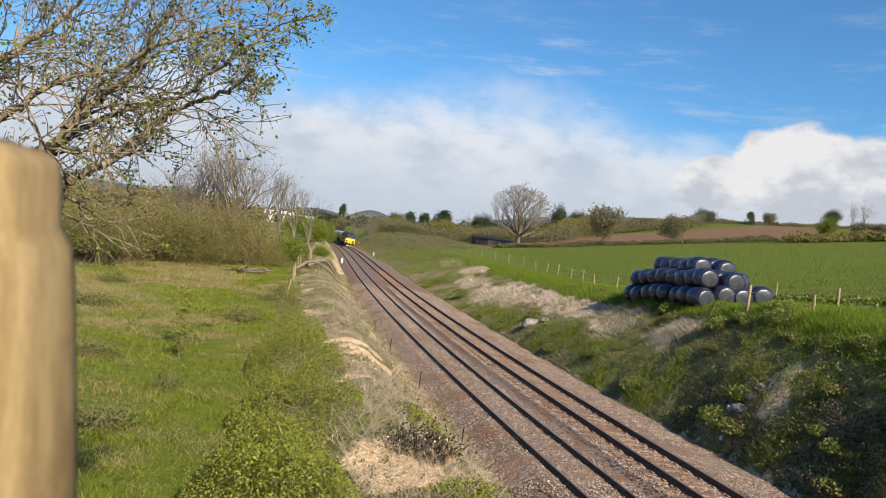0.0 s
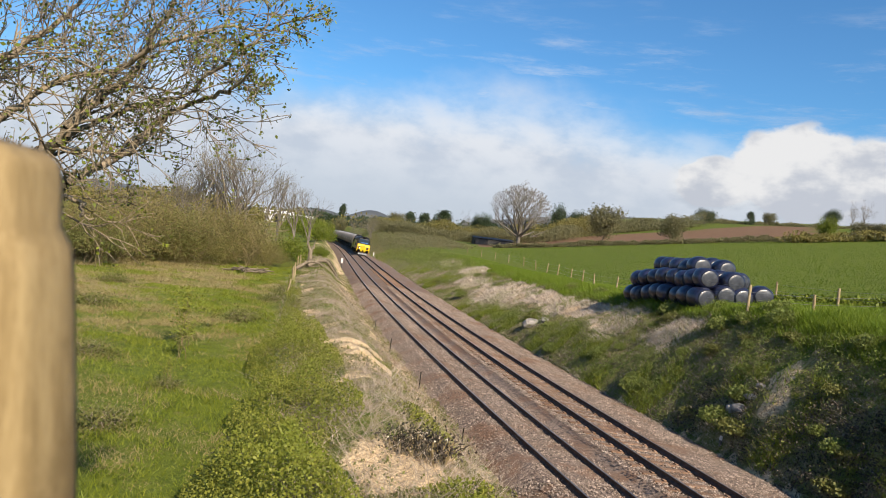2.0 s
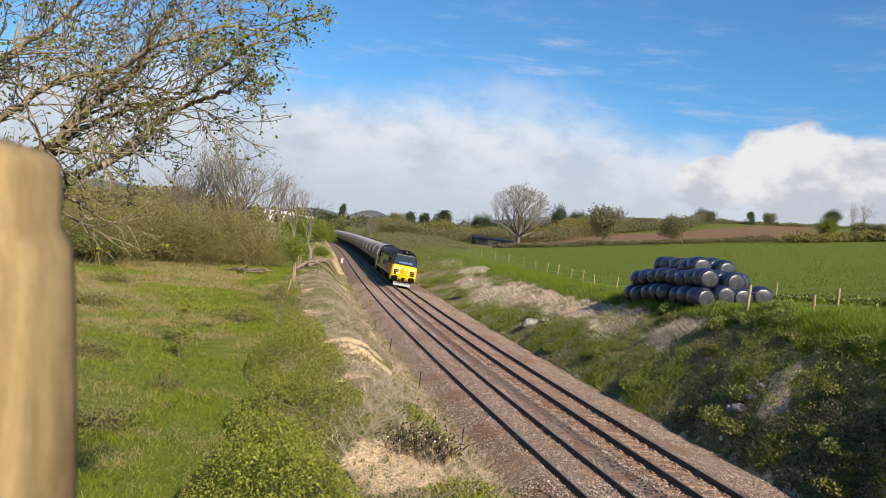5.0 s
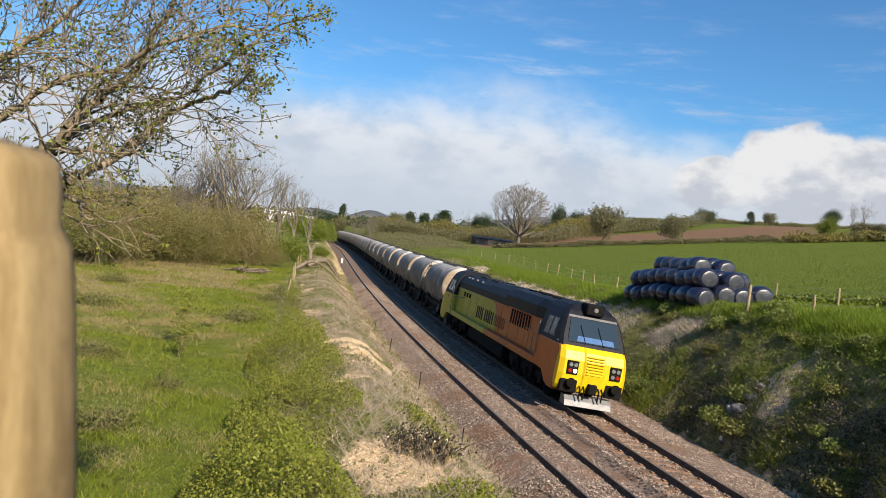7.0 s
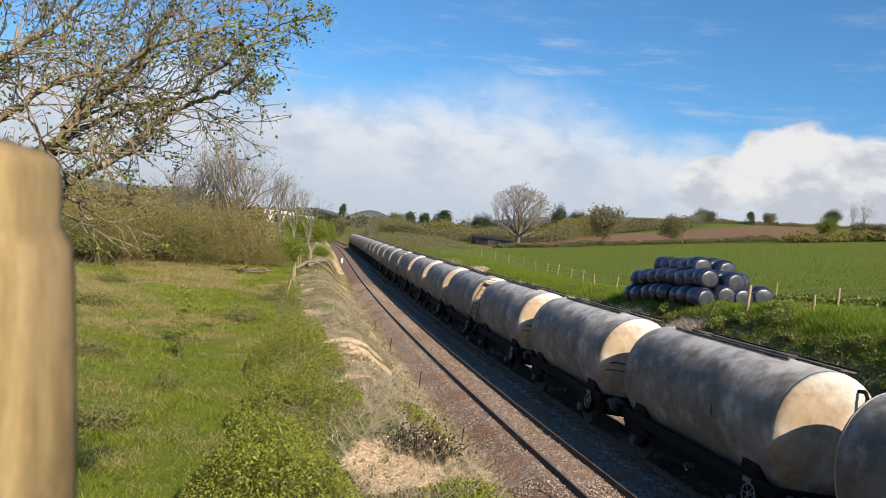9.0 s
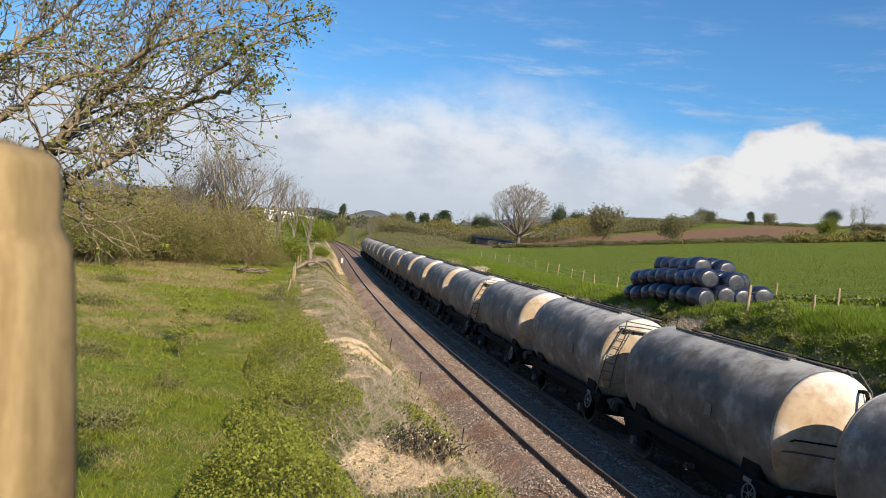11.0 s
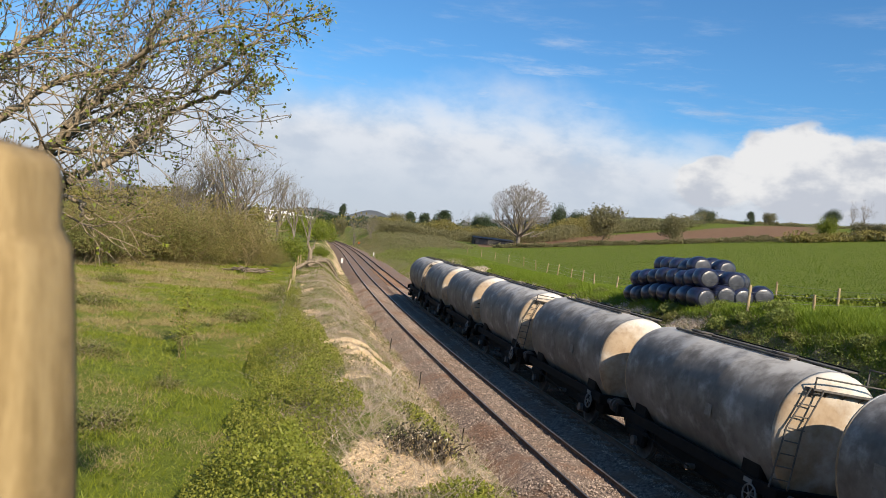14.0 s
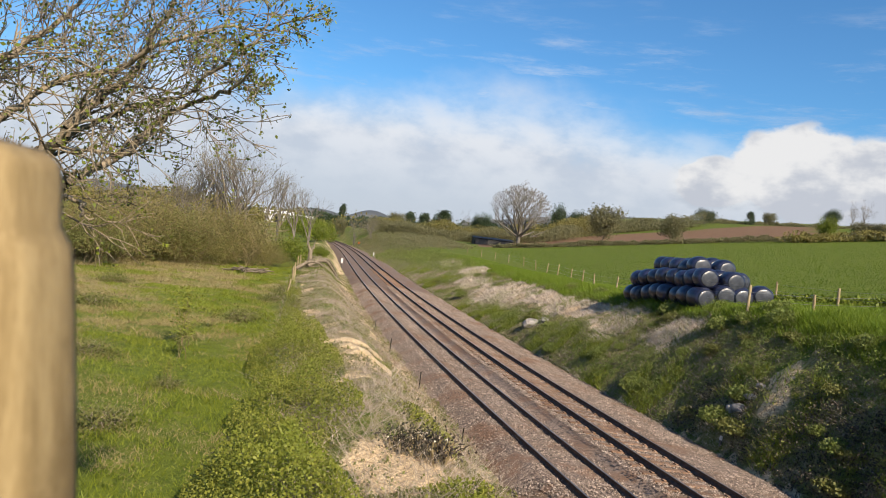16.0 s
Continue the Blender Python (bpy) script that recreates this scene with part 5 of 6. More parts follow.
def low_growth():
    rng = np.random.default_rng(77)
    # bramble bank along the boundary
    p, s, o = scatter(rng, 260000, 9, 62, -12.0, -7.2, 1.6)
    h = bramble_height(s, o, p[:, 0], p[:, 1])
    keep = h > 0.08
    p, h = p[keep], h[keep]
    n = len(p)
    p[:, 2] += h * (1.06 - 0.75 * rng.random(n) ** 1.6)
    tagged(soup("bramble_bank", *leaf_quads(p, 0.037, rng, 0.35, 1.35), M_LEAF_BRAMBLE), "thick bank of bright green bramble leaves along the boundary", "bramble", kind="stuff")
    # bramble and dead canes over the bank
    p, s, o = scatter(rng, 11500, 12, 60, -9.7, -4.2, 1.5)
    v, f = blades(p, 0.60, np.full(len(p), 0.006), rng, 1.4)
    tagged(soup("dead_canes", v, f, M_STEM), "dry brown canes and stalks on the bank", "dead stems", kind="stuff")
    # bramble clump low on the bank, near the ballast
    parts = []
    for cs, co, r, h in ((15.0, -5.4, 1.5, 0.8), (14.2, -3.9, 1.0, 0.55), (16.6, -4.7, 0.8, 0.4), (23.5, -5.0, 0.7, 0.3), (30.5, -5.3, 0.6, 0.3), (21.5, -5.6, 0.8, 0.35)):
        m = int(5000 * r)
        q = rng.normal(0, 0.5, (m, 2)) * r
        pp = on_line(cs + q[:, 0], co + q[:, 1])
        pp[:, 2] = ground_z(pp[:, 0], pp[:, 1]) + h * np.clip(1 - (q ** 2).sum(1) / (1.3 * r) ** 2, 0.05, 1) * rng.uniform(0.3, 1.0, m)
        parts.append(pp)
    tagged(soup("low_brambles", *leaf_quads(np.concatenate(parts), 0.05, rng, 0.6, 1.3), M_LEAF_BRAMBLE), "low green brambles creeping down the bank", "bramble", kind="stuff")
    # dry grass and small plants on the left bank
    p, s, o = scatter(rng, 90000, 11, 95, -9.5, -3.45, 1.5)
    patch_ = lumps(p[:, 0], p[:, 1], 1.8, 31) + 0.5 * lumps(p[:, 0], p[:, 1], 0.7, 32)
    sand = np.hypot((o + 7.4) / 1.4, (s - 18.4) / 2.6) < 1
    k = (patch_ > 0.02) & ~(sand & (rng.random(len(p)) < 0.85))
    tagged(soup("dry_grass", *blades(p[k], 0.15, np.full(k.sum(), 0.009), rng, 1.1), M_STEM), "short straw-coloured grass on the railway bank", "grass", kind="stuff")
    k = (patch_ < 0.28) & ~(sand & (rng.random(len(p)) < 0.8))
    tagged(soup("bank_weeds", *leaf_quads(p[k] + np.array([0, 0, 0.04]), 0.045, rng, 0.7), M_LEAF_OLIVE), "small green weeds on the railway bank", "weeds", kind="stuff")
    q, qs, qo = scatter(rng, 16000, 12, 70, -5.6, -3.3, 1.5)
    k = lumps(q[:, 0], q[:, 1], 1.3, 34) > -0.35
    tagged(soup("ballast_weeds", *leaf_quads(q[k] + np.array([0, 0, 0.03]), 0.04, rng, 0.6), M_LEAF_RUST), "reddish-brown dying weeds at the edge of the ballast", "weeds", kind="stuff")
    # meadow
    p, s, o = scatter(rng, 420000, 9, 78, -40, -9.6, 1.65)
    x, y = p[:, 0], p[:, 1]
    dryness = 0.75 * lumps(x, y, 5.5, 51) + 0.65 * lumps(x, y, 1.9, 52) + 0.45 * lumps(x, y, 0.8, 53) + 0.75 * smooth((-12.5 - o) / 7) - 0.10
    dry = dryness > rng.uniform(0, 0.75, len(p))
    far = 1 + np.clip((s - 18) / 24, 0, 2.4)
    tuft = np.clip(0.75 + 0.7 * lumps(x, y, 1.1, 54) + 0.35 * lumps(x, y, 0.4, 55), 0.25, 1.8)
    lush = ~dry & (lumps(x, y, 3.2, 56) + 0.6 * lumps(x, y, 1.0, 57) + 0.5 * smooth((o + 14.5) / 2) > 0.15)
    green = ~dry & ~lush
    tagged(soup("meadow_grass", *blades(p[green], 0.13 * tuft[green], 0.0085 * far[green], rng, 0.9), M_GRASS), "bright green rough meadow grass", "grass", kind="stuff")
    tagged(soup("meadow_tufts", *blades(p[lush], 0.15 * tuft[lush], 0.0085 * far[lush], rng, 0.8), M_GRASS_DEEP), "deeper green tufts of meadow grass", "grass", kind="stuff")
    tagged(soup("meadow_straw", *blades(p[dry], 0.12 * tuft[dry] * np.clip(far[dry], 0.8, 1.5), 0.0065 * far[dry], rng, 1.1), M_STRAW), "tussocks of pale dead grass in the meadow", "grass", kind="stuff")
    # right bank: herbs, bramble and litter
    p, s, o = scatter(rng, 380000, 14, 120, 5.4, 17.0, 1.8)
    crest = 5.4 + 0.86 * np.interp(s, [15, 22, 30, 50, 80, 145], [3.6, 3.9, 4.8, 6.4, 7.8, 10.0])
    mess = 0.8 * lumps(p[:, 0], p[:, 1], 2.4, 61) + 0.8 * lumps(p[:, 0], p[:, 1], 0.8, 62)
    bare = np.zeros(len(p), bool)
    for a, b, ra, rb in EARTH:
        bare |= np.hypot((o - a) / ra, (s - b) / rb) < 1.0 + 0.60 * mess
    far = 1 + np.clip((s - 25) / 40, 0, 1.5)
    onbank = (o < crest) & ~(bare & (rng.random(len(p)) < 0.84))
    herb = onbank & (mess > -0.60)
    hh = p[herb] + np.stack([np.zeros(herb.sum())] * 2 + [rng.uniform(0.02, 0.60, herb.sum()) * np.clip(0.45 + mess[herb], 0.10, 1.4)], -1)
    # near foot of the cutting: its shade goes into dark brown bramble leaves
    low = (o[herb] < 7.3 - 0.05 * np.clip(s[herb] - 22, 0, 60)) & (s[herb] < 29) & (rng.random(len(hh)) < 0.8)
    tagged(soup("shade_bramble", *leaf_quads(hh[low], 0.045, rng, 0.3, 2.2), M_LEAF_BROWN), "dead bramble at the cutting foot, coloured dark for the shade there", "undergrowth", kind="stuff")
    hh = hh[~low]
    tagged(soup("bank_herbs", *leaf_quads(hh, 0.046, rng, 0.3, 1.5), M_LEAF_BANK), "dark tangled herbs and brambles on the cutting side", "undergrowth", kind="stuff")
    straw = onbank & (mess < 0.35) & ~bare
    tagged(soup("bank_litter", *blades(p[straw], 0.11, 0.011 * far[straw], rng, 1.5), M_STEM), "flattened dead stems on the cutting side", "dead stems", kind="stuff")
    pale = bare & (o < crest + 0.4) & (s > 30)
    tagged(soup("bank_thatch", *blades(p[pale], 0.17, 0.013 * far[pale], rng, 1.8), M_THATCH), "bleached flattened straw on scraped earth of the cutting side", "dead stems", kind="stuff")
    fresh = onbank & (mess > 0.65)
    tagged(soup("bank_fresh_growth", *blades(p[fresh], 0.34, 0.012 * far[fresh], rng, 0.7), M_GRASS), "fresh green shoots on the cutting side", "weeds", kind="stuff")
    # arching dead canes in the shaded foot of the cutting
    q, qs, qo = scatter(rng, 4200, 14, 30, 5.6, 9.4, 1.0)
    k = qo < 8.6 - 0.10 * (qs - 14)
    tagged(soup("cane_tangle", *blades(q[k] + np.array([0, 0, 0.15]), 0.17, np.full(k.sum(), 0.008), rng, 2.0), M_STEM), "tangle of grey dead canes at the foot of the cutting", "dead stems", kind="stuff")
    top = (o >= crest - 0.5) & ~bare
    tagged(soup("bank_top_grass", *blades(p[top], 0.34, 0.014 * far[top], rng, 0.6), M_GRASS_CREST), "long lush green grass along the cutting top", "grass", kind="stuff")
    # the pasture near the fence
    m = 120000
    y = 26 + 175 * rng.random(m) ** 1.7
    x = 12 + (30 + 0.5 * y) * rng.random(m)
    z = ground_z(x, y)
    tagged(soup("pasture_grass", *blades(np.stack([x, y, z], -1), 0.13, 0.014 * (1 + np.clip((y - 30) / 40, 0, 2)), rng, 0.6), M_GRASS_LUSH), "short even green pasture grass", "grass", kind="stuff")
    # docks by the fence
    t = rng.random(9000)
    x, y = 18.6 + 16 * t + rng.normal(0, 0.5, 9000), 45 - 13 * t + rng.normal(0, 0.9, 9000)
    z = ground_z(x, y) + rng.uniform(0, 0.45, 9000)
    tagged(soup("dock_weeds", *leaf_quads(np.stack([x, y, z], -1), 0.14, rng, 0.4, 1.6), M_LEAF_GREEN), "broad-leaved dock weeds along the fence", "weeds", kind="stuff")


low_growth()

# ---- bales, fences, sheds and lineside things ----
M_WRAP = mat("bale_wrap", (0.009, 0.011, 0.028), (0.022, 0.027, 0.068), 3, 0.30, 0.55, 5, spec=0.7, random_tint=0.3)
# bale ends: lighter than the sides, with sun glints put into the colour
M_WRAP_GLINTS = mat("bale_wrap_glints", (0.022, 0.024, 0.034), (0.075, 0.08, 0.095), 2.5, 0.34, 0.9, 4, spec=0.6, stain=(0.50, 0.51, 0.53), stain_scale=2.6, stain_at=(0.62, 0.70))
M_POST = mat("post_wood", (0.26, 0.19, 0.10), (0.52, 0.41, 0.25), 3, 0.85, 0.4, stretch=(4, 4, 0.5))
M_NEWPOST = mat("fresh_timber", (0.27, 0.185, 0.080), (0.43, 0.315, 0.155), 9, 0.75, 0.3, stretch=(5, 5, 0.5), stain=(0.22, 0.15, 0.065), stain_scale=5)
M_WIRE = plain("fence_wire", (0.30, 0.30, 0.29), 0.5, 0.7)
M_SAND = mat("pale_spoil", (0.40, 0.29, 0.16), (0.76, 0.60, 0.38), 7, 0.95, 0.9, 12, space="World")
M_ROCK = mat("grey_rock", (0.20, 0.18, 0.16), (0.46, 0.42, 0.38), 4, 0.9, 0.6)
M_CUTWOOD = mat("cut_wood", (0.60, 0.48, 0.34), (0.95, 0.84, 0.68), 8, 0.85, 0.3)
M_DEADWOOD = mat("dead_wood", (0.15, 0.115, 0.08), (0.33, 0.265, 0.19), 5, 0.9, 0.5, stretch=(1, 1, 0.4))
M_SHED = plain("white_sheeting", (0.74, 0.75, 0.77), 0.5, 0, 0.08, 0.5)
M_DARKSHED = plain("black_sheeting", (0.012, 0.013, 0.02), 0.5, 0, 0.3, 0.5)
M_MARK = plain("orange_marker", (0.65, 0.16, 0.03), 0.6)


def blob(bm, r, rng, rough=0.06, scale=(1, 1, 1), sub=2):
    geo = bmesh.ops.create_icosphere(bm, subdivisions=sub, radius=r)
    off = Vector(rng.uniform(-50, 50, 3))
    for v in geo["verts"]:
        v.co *= 1 + rough * noise.noise(v.co / r * 1.4 + off) * 2
        v.co = Vector((v.co.x * scale[0], v.co.y * scale[1], v.co.z * scale[2]))
    return geo["verts"]


def bale_proto(seed):
    rng = np.random.default_rng(seed)
    bale = new("silage_bale")
    tagged(bale, "round silage bale in shiny black-blue plastic wrap, stacked", "bale", "stack of bales")
    n, r, half = 28, 0.61, 0.62
    off = Vector(rng.uniform(-40, 40, 3))

    def ring_at(y, rr):
        out = []
        for k in range(n):
            a = 2 * math.pi * k / n
            w = rr * (1 + 0.035 * noise.noise(Vector((math.cos(a) * 2, math.sin(a) * 2, y * 2)) + off))
            z = w * math.sin(a) * 0.94
            out.append((w * math.cos(a) * 1.03, y, max(z, -0.56)))
        return out
    bm = bmesh.new()
    loft(bm, [ring_at(y, r * f) for y, f in ((-half + 0.08, 0.80), (-half + 0.15, 0.92), (-0.35, 0.985), (-0.15, 1.04), (0.15, 1.04), (0.35, 0.985), (half - 0.15, 0.92), (half - 0.08, 0.80))], caps=False)
    part("wrap", bm, M_WRAP, bale, smooth=True)
    for sy in (-1, 1):
        bm = bmesh.new()
        loft(bm, [ring_at(sy * y, r * f) for y, f in ((half - 0.08, 0.80), (half - 0.04, 0.70), (half - 0.015, 0.5), (half, 0.15))])
        part("wrapped_end", bm, M_WRAP_GLINTS, bale, "creased end of the wrap with white glints painted in", True)
    return bale


def bales():
    rng = np.random.default_rng(9)
    protos = [bale_proto(k) for k in range(3)]
    used = set()
    # layer, the near end of the row, and how many bales long it is
    rows = [(0, 12.85, 37.0, 8), (0, 13.92, 37.0, 8), (0, 14.90, 37.0, 8), (0, 16.0, 37.3, 1), (1, 13.15, 37.1, 8), (1, 14.30, 37.1, 8), (1, 15.1, 38.2, 6), (2, 13.5, 39.3, 5), (2, 14.6, 39.3, 5)]
    for layer, x, y0, count in rows:
        base = [gz(x - 0.19 * k * 1.02, y0 + k * 1.02) for k in range(count)]
        for k in range(count):
            y = y0 + k * 1.02 + rng.normal(0, 0.05)
            xx = x - 0.19 * (y - y0) + rng.normal(0, 0.06)
            z = base[k] + 0.48 + (0.72 + 0.012 * (y - 37)) * layer + rng.normal(0, 0.015)
            m = pose(xx, y, z, 0, rng.integers(0, 2) * 180, 11 + rng.normal(0, 6)) @ Matrix.Diagonal((0.97, 0.84, 0.95, 1))
            i = rng.integers(0, 3)
            if i in used:
                copy_thing(protos[i], m)
            else:
                protos[i].matrix_basis = m
                used.add(i)


bales()


def fence_post(high=1.25, r=0.055):
    rng = np.random.default_rng(4)
    p = new("fence_post")
    bm = bmesh.new()
    loft(bm, [[(rr * math.cos(a) * (1 + 0.05 * math.sin(3 * a)), rr * math.sin(a), z) for a in np.linspace(0, 2 * math.pi, 11)[:-1]] for z, rr in ((-0.4, r), (high * 0.5, r * 0.97), (high - 0.02, r * 0.95), (high, r * 0.80))])
    part("stake", bm, M_POST, p)
    tagged(p, "weathered pale wooden fence post in rough grass", "fence post", "field fence posts")
    return p


def fences():
    rng = np.random.default_rng(8)
    proto = fence_post()
    lines = [
        ([(13.16, 31.9), (13.0, 37.7), (12.75, 45.5), (13.0, 55.2), (12.6, 61.4), (12.9, 68.2), (13.1, 75.3), (12.9, 83.0), (12.7, 90.0), (12.3, 97.6), (11.6, 106), (10.2, 115), (8.7, 124), (6.9, 132.8), (4.6, 142), (2.0, 152), (-1.0, 162), (-4.0, 172)], 1.0),
        ([(13.16, 31.9), (15.5, 31.0), (18.3, 29.6)], 0.82),
        ([(19.7, 44.0), (18.6, 35.0), (19.6, 29.0)], 0.95),
    ]
    first = True
    for line, hs in lines:
        tops = []
        for x, y in line:
            z = gz(x, y)
            sc = hs * rng.uniform(0.92, 1.08)
            m = pose(x, y, z, rng.normal(0, 2.5), rng.normal(0, 2.5), rng.uniform(0, 360)) @ Matrix.Diagonal((1.15, 1.15, sc, 1))
            if (x, y) == (13.16, 31.9) and not first:
                tops.append((x, y, z, sc))
                continue
            if first:
                proto.matrix_basis, first = m, False
            else:
                copy_thing(proto, Matrix()).matrix_basis = m
            tops.append((x, y, z, sc))
        wires = new("fence_wire")
        tagged(wires, "thin strands of stock wire between fence posts", "fence wire", "field fence wires")
        for h in (0.35, 0.7, 1.08):
            bm = bmesh.new()
            loft(bm, [[(x - 0.006, y, z + h * sc), (x, y, z + h * sc - 0.006), (x + 0.006, y, z + h * sc), (x, y, z + h * sc + 0.006)] for x, y, z, sc in tops])
            part("strand", bm, M_WIRE, wires)
    for s, o in ((58, -9.15), (64, -9.1), (70.5, -9.1), (77, -9.1), (84, -9.0), (49, -9.4), (91, -9.0)):
        p = on_line(s, o)
        c = copy_thing(proto, Matrix())
        c.matrix_basis = pose(p[0], p[1], gz(p[0], p[1]), rng.normal(0, 4), rng.normal(0, 4), 0) @ Matrix.Diagonal((1, 1, 0.95, 1))
        tagged(c, "leaning grey boundary post in a scrubby hedge", "fence post", "boundary posts")


fences()


def near_post():
    """The squared timber beside the camera."""
    p = new("timber_post")
    tagged(p, "sawn pale yellow timber post close to the viewer", "timber post")
    bm = bmesh.new()
    base = gz(-0.3, 0.64) - 0.1
    rings = []
    for z, xr, rad in ((base, -0.275, 0.060), (5.20, -0.298, 0.060), (5.45, -0.319, 0.060), (5.62, -0.336, 0.058), (5.652, -0.340, 0.056), (5.668, -0.350, 0.055), (5.715, -0.354, 0.055), (5.736, -0.356, 0.053), (5.744, -0.361, 0.048)):
        c = xr - 0.062
        row = []
        for k in range(24):
            a = 2 * math.pi * k / 24
            sq = 1 / max(abs(math.cos(a)), abs(math.sin(a))) ** 0.72
            row.append((c + (rad + 0.004) * math.cos(a) * min(sq, 1.25), 0.66 + rad * math.sin(a) * min(sq, 1.25), z + 0.012 * (-math.cos(a)) * (z > 5.72)))
        rings.append(row)
    loft(bm, rings)
    part("timber", bm, M_NEWPOST, p, smooth=True)


near_post()


def shed(name, label, x, y, long, deep, wall, ridge, turn, material):
    s = new(name)
    tagged(s, label, "shed")
    bm = bmesh.new()
    for a, b, c, d in ((-long / 2, long / 2, -deep / 2, -deep / 2 + 0.2), (-long / 2, long / 2, deep / 2 - 0.2, deep / 2), (-long / 2, -long / 2 + 0.2, -deep / 2 + 0.2, deep / 2 - 0.2), (long / 2 - 0.2, long / 2, -deep / 2 + 0.2, deep / 2 - 0.2)):
        box(bm, a, b, c, d, -0.5, wall)
    part("wall", bm, material, s)
    bm = bmesh.new()
    loft(bm, [[(u, -deep / 2 - 0.3, wall - 0.05), (u, 0, ridge), (u, deep / 2 + 0.3, wall - 0.05), (u, deep / 2 + 0.3, wall - 0.2), (u, 0, ridge - 0.15), (u, -deep / 2 - 0.3, wall - 0.2)] for u in (-long / 2 - 0.3, long / 2 + 0.3)])
    part("roof", bm, material, s)
    part("door", boxed(-1.8, 1.8, -deep / 2 - 0.05, -deep / 2 - 0.003, -0.3, wall * 0.8), M_STEEL, s)
    s.matrix_basis = pose(x, y, gz(x, y), 0, 0, turn)


shed("farm_shed", "long white farm shed with a shallow roof", -66.5, 300, 11, 9, 3.4, 4.6, 8, M_SHED)
shed("farm_shed", "low white farm shed beyond bare trees", -56.6, 302, 6.5, 8, 2.6, 3.4, 8, M_SHED)
shed("storage_shed", "low black covered silage clamp in the valley", 15, 236, 12, 6, 1.7, 2.1, 6, M_DARKSHED)


def lineside():
    rng = np.random.default_rng(15)
    # split stump with two broken prongs
    st = new("dead_tree_stump")
    tagged(st, "tall split dead tree stump with broken forked top", "tree stump")
    segs = [(0, 0, -0.2, 0.05, 0, 1.3, 0.42, 0.34), (0.05, 0, 1.3, 0.0, 0.1, 2.7, 0.34, 0.30), (0, 0.1, 2.7, -0.35, 0.1, 3.5, 0.22, 0.15), (-0.35, 0.1, 3.5, -0.42, 0.1, 4.3, 0.14, 0.05), (0.05, 0.1, 2.7, 0.45, 0.1, 3.3, 0.18, 0.13), (0.45, 0.1, 3.3, 0.60, 0.1, 4.4, 0.12, 0.04),
            (0.1, 0, 1.5, 0.7, -0.3, 1.9, 0.10, 0.07)]
    soup("trunk", *tubes(segs, 9), M_DEADWOOD, st, smooth=True)
    set_at(st, -13.3, 76, 30, (0.7, 0.7, 0.62))
    for x0, y0, x1, y1, r in ((-13.0, 73.5, -10.6, 77.5, 0.22), (-13.5, 70.0, -11.6, 74.0, 0.18), (-12.8, 78, -11.2, 83, 0.2)):
        lg = new("fallen_log")
        tagged(lg, "pale fallen branch curving over the bank", "log", "fallen branches")
        pts = [(x0 + (x1 - x0) * t, y0 + (y1 - y0) * t, gz(x0 + (x1 - x0) * t, y0 + (y1 - y0) * t) + 0.12 + 0.9 * math.sin(math.pi * t) * 0.55) for t in np.linspace(0, 1, 9)]
        soup("stem", *stem_tube(pts, [r * (1 - i * 0.07) for i in range(9)]), M_DEADWOOD, lg, smooth=True)
    # white marker posts
    for x, y, h, w in ((-14.25, 108, 1.45, 0.28), (-14.1, 155, 1.6, 0.22), (10.31, 25.9, 0.32, 0.09)):
        mk = new("marker_post")
        tagged(mk, "small white lineside marker post at the ballast edge", "marker post", "lineside markers")
        part("stem", boxed(-0.04, 0.04, -0.04, 0.04, -0.3, h * 0.7, 0.008), M_STEEL, mk)
        part("plate", boxed(-w / 2, w / 2, -0.05, 0.05, h * 0.5, h, 0.02), M_WHITE, mk, "white plate")
        set_at(mk, x, y)
    mk = new("marker_board")
    tagged(mk, "small orange and white board by a far tree", "marker board")
    part("board", boxed(-0.32, 0.32, -0.05, 0.05, 0.6, 1.15, 0.02), M_MARK, mk)
    part("leg", boxed(-0.06, 0.06, -0.05, 0.05, -0.3, 0.6, 0.01), M_STEEL, mk)
    set_at(mk, -25.7, 229)
    for s, o, h in ((31.5, -3.95, 0.75), (40.5, -3.9, 0.7), (47.5, -3.95, 0.7), (24.5, -3.9, 0.5)):
        p = on_line(s, o)
        k = new("stake")
        tagged(k, "thin dark survey stake beside the ballast", "stake", "lineside stakes")
        part("rod", rods([(0, 0, -0.3), (0.02, 0, h)], 0.022, 6), M_BLACK, k)
        set_at(k, p[0], p[1])
    # coppiced stump with pale cut ends
    cs = new("coppiced_stump")
    tagged(cs, "cut-back bushy stump with pale sawn ends", "tree stump")
    for k in range(130):
        a, r = rng.uniform(0, 6.283), 0.42 * math.sqrt(rng.random())
        x, y = 1.25 * r * math.cos(a), r * math.sin(a)
        h = rng.uniform(0.12, 0.40) * (1.05 - 1.3 * r)
        rr = rng.uniform(0.007, 0.020)
        top = (x * 1.2 + rng.normal(0, 0.10), y * 1.2 + rng.normal(0, 0.10), h)
        bm = bmesh.new()
        rod(bm, (x, y, -0.15), top, rr, 7)
        shoot = part("shoot", bm, M_TWIG_BROWN, cs)
        if k % 3 == 0:
            d = (Vector(top) - Vector((x, y, -0.15)) + Vector(rng.normal(0, 0.15, 3))).normalized()
            bm = bmesh.new()
            rod(bm, top, Vector(top) + d * 0.03, rr, 7)
            part("cut_end", bm, M_CUTWOOD, shoot)
    n = 1700
    c = rng.normal(0, 0.27, (n, 3)) * np.array([1.2, 1.0, 0.7])
    c[:, 2] = np.abs(c[:, 2]) * 0.9
    tagged(soup("dead_leaves", *leaf_quads(c, 0.045, rng, 0.3, 1.5), M_LEAF_BROWN, cs), kind="stuff")
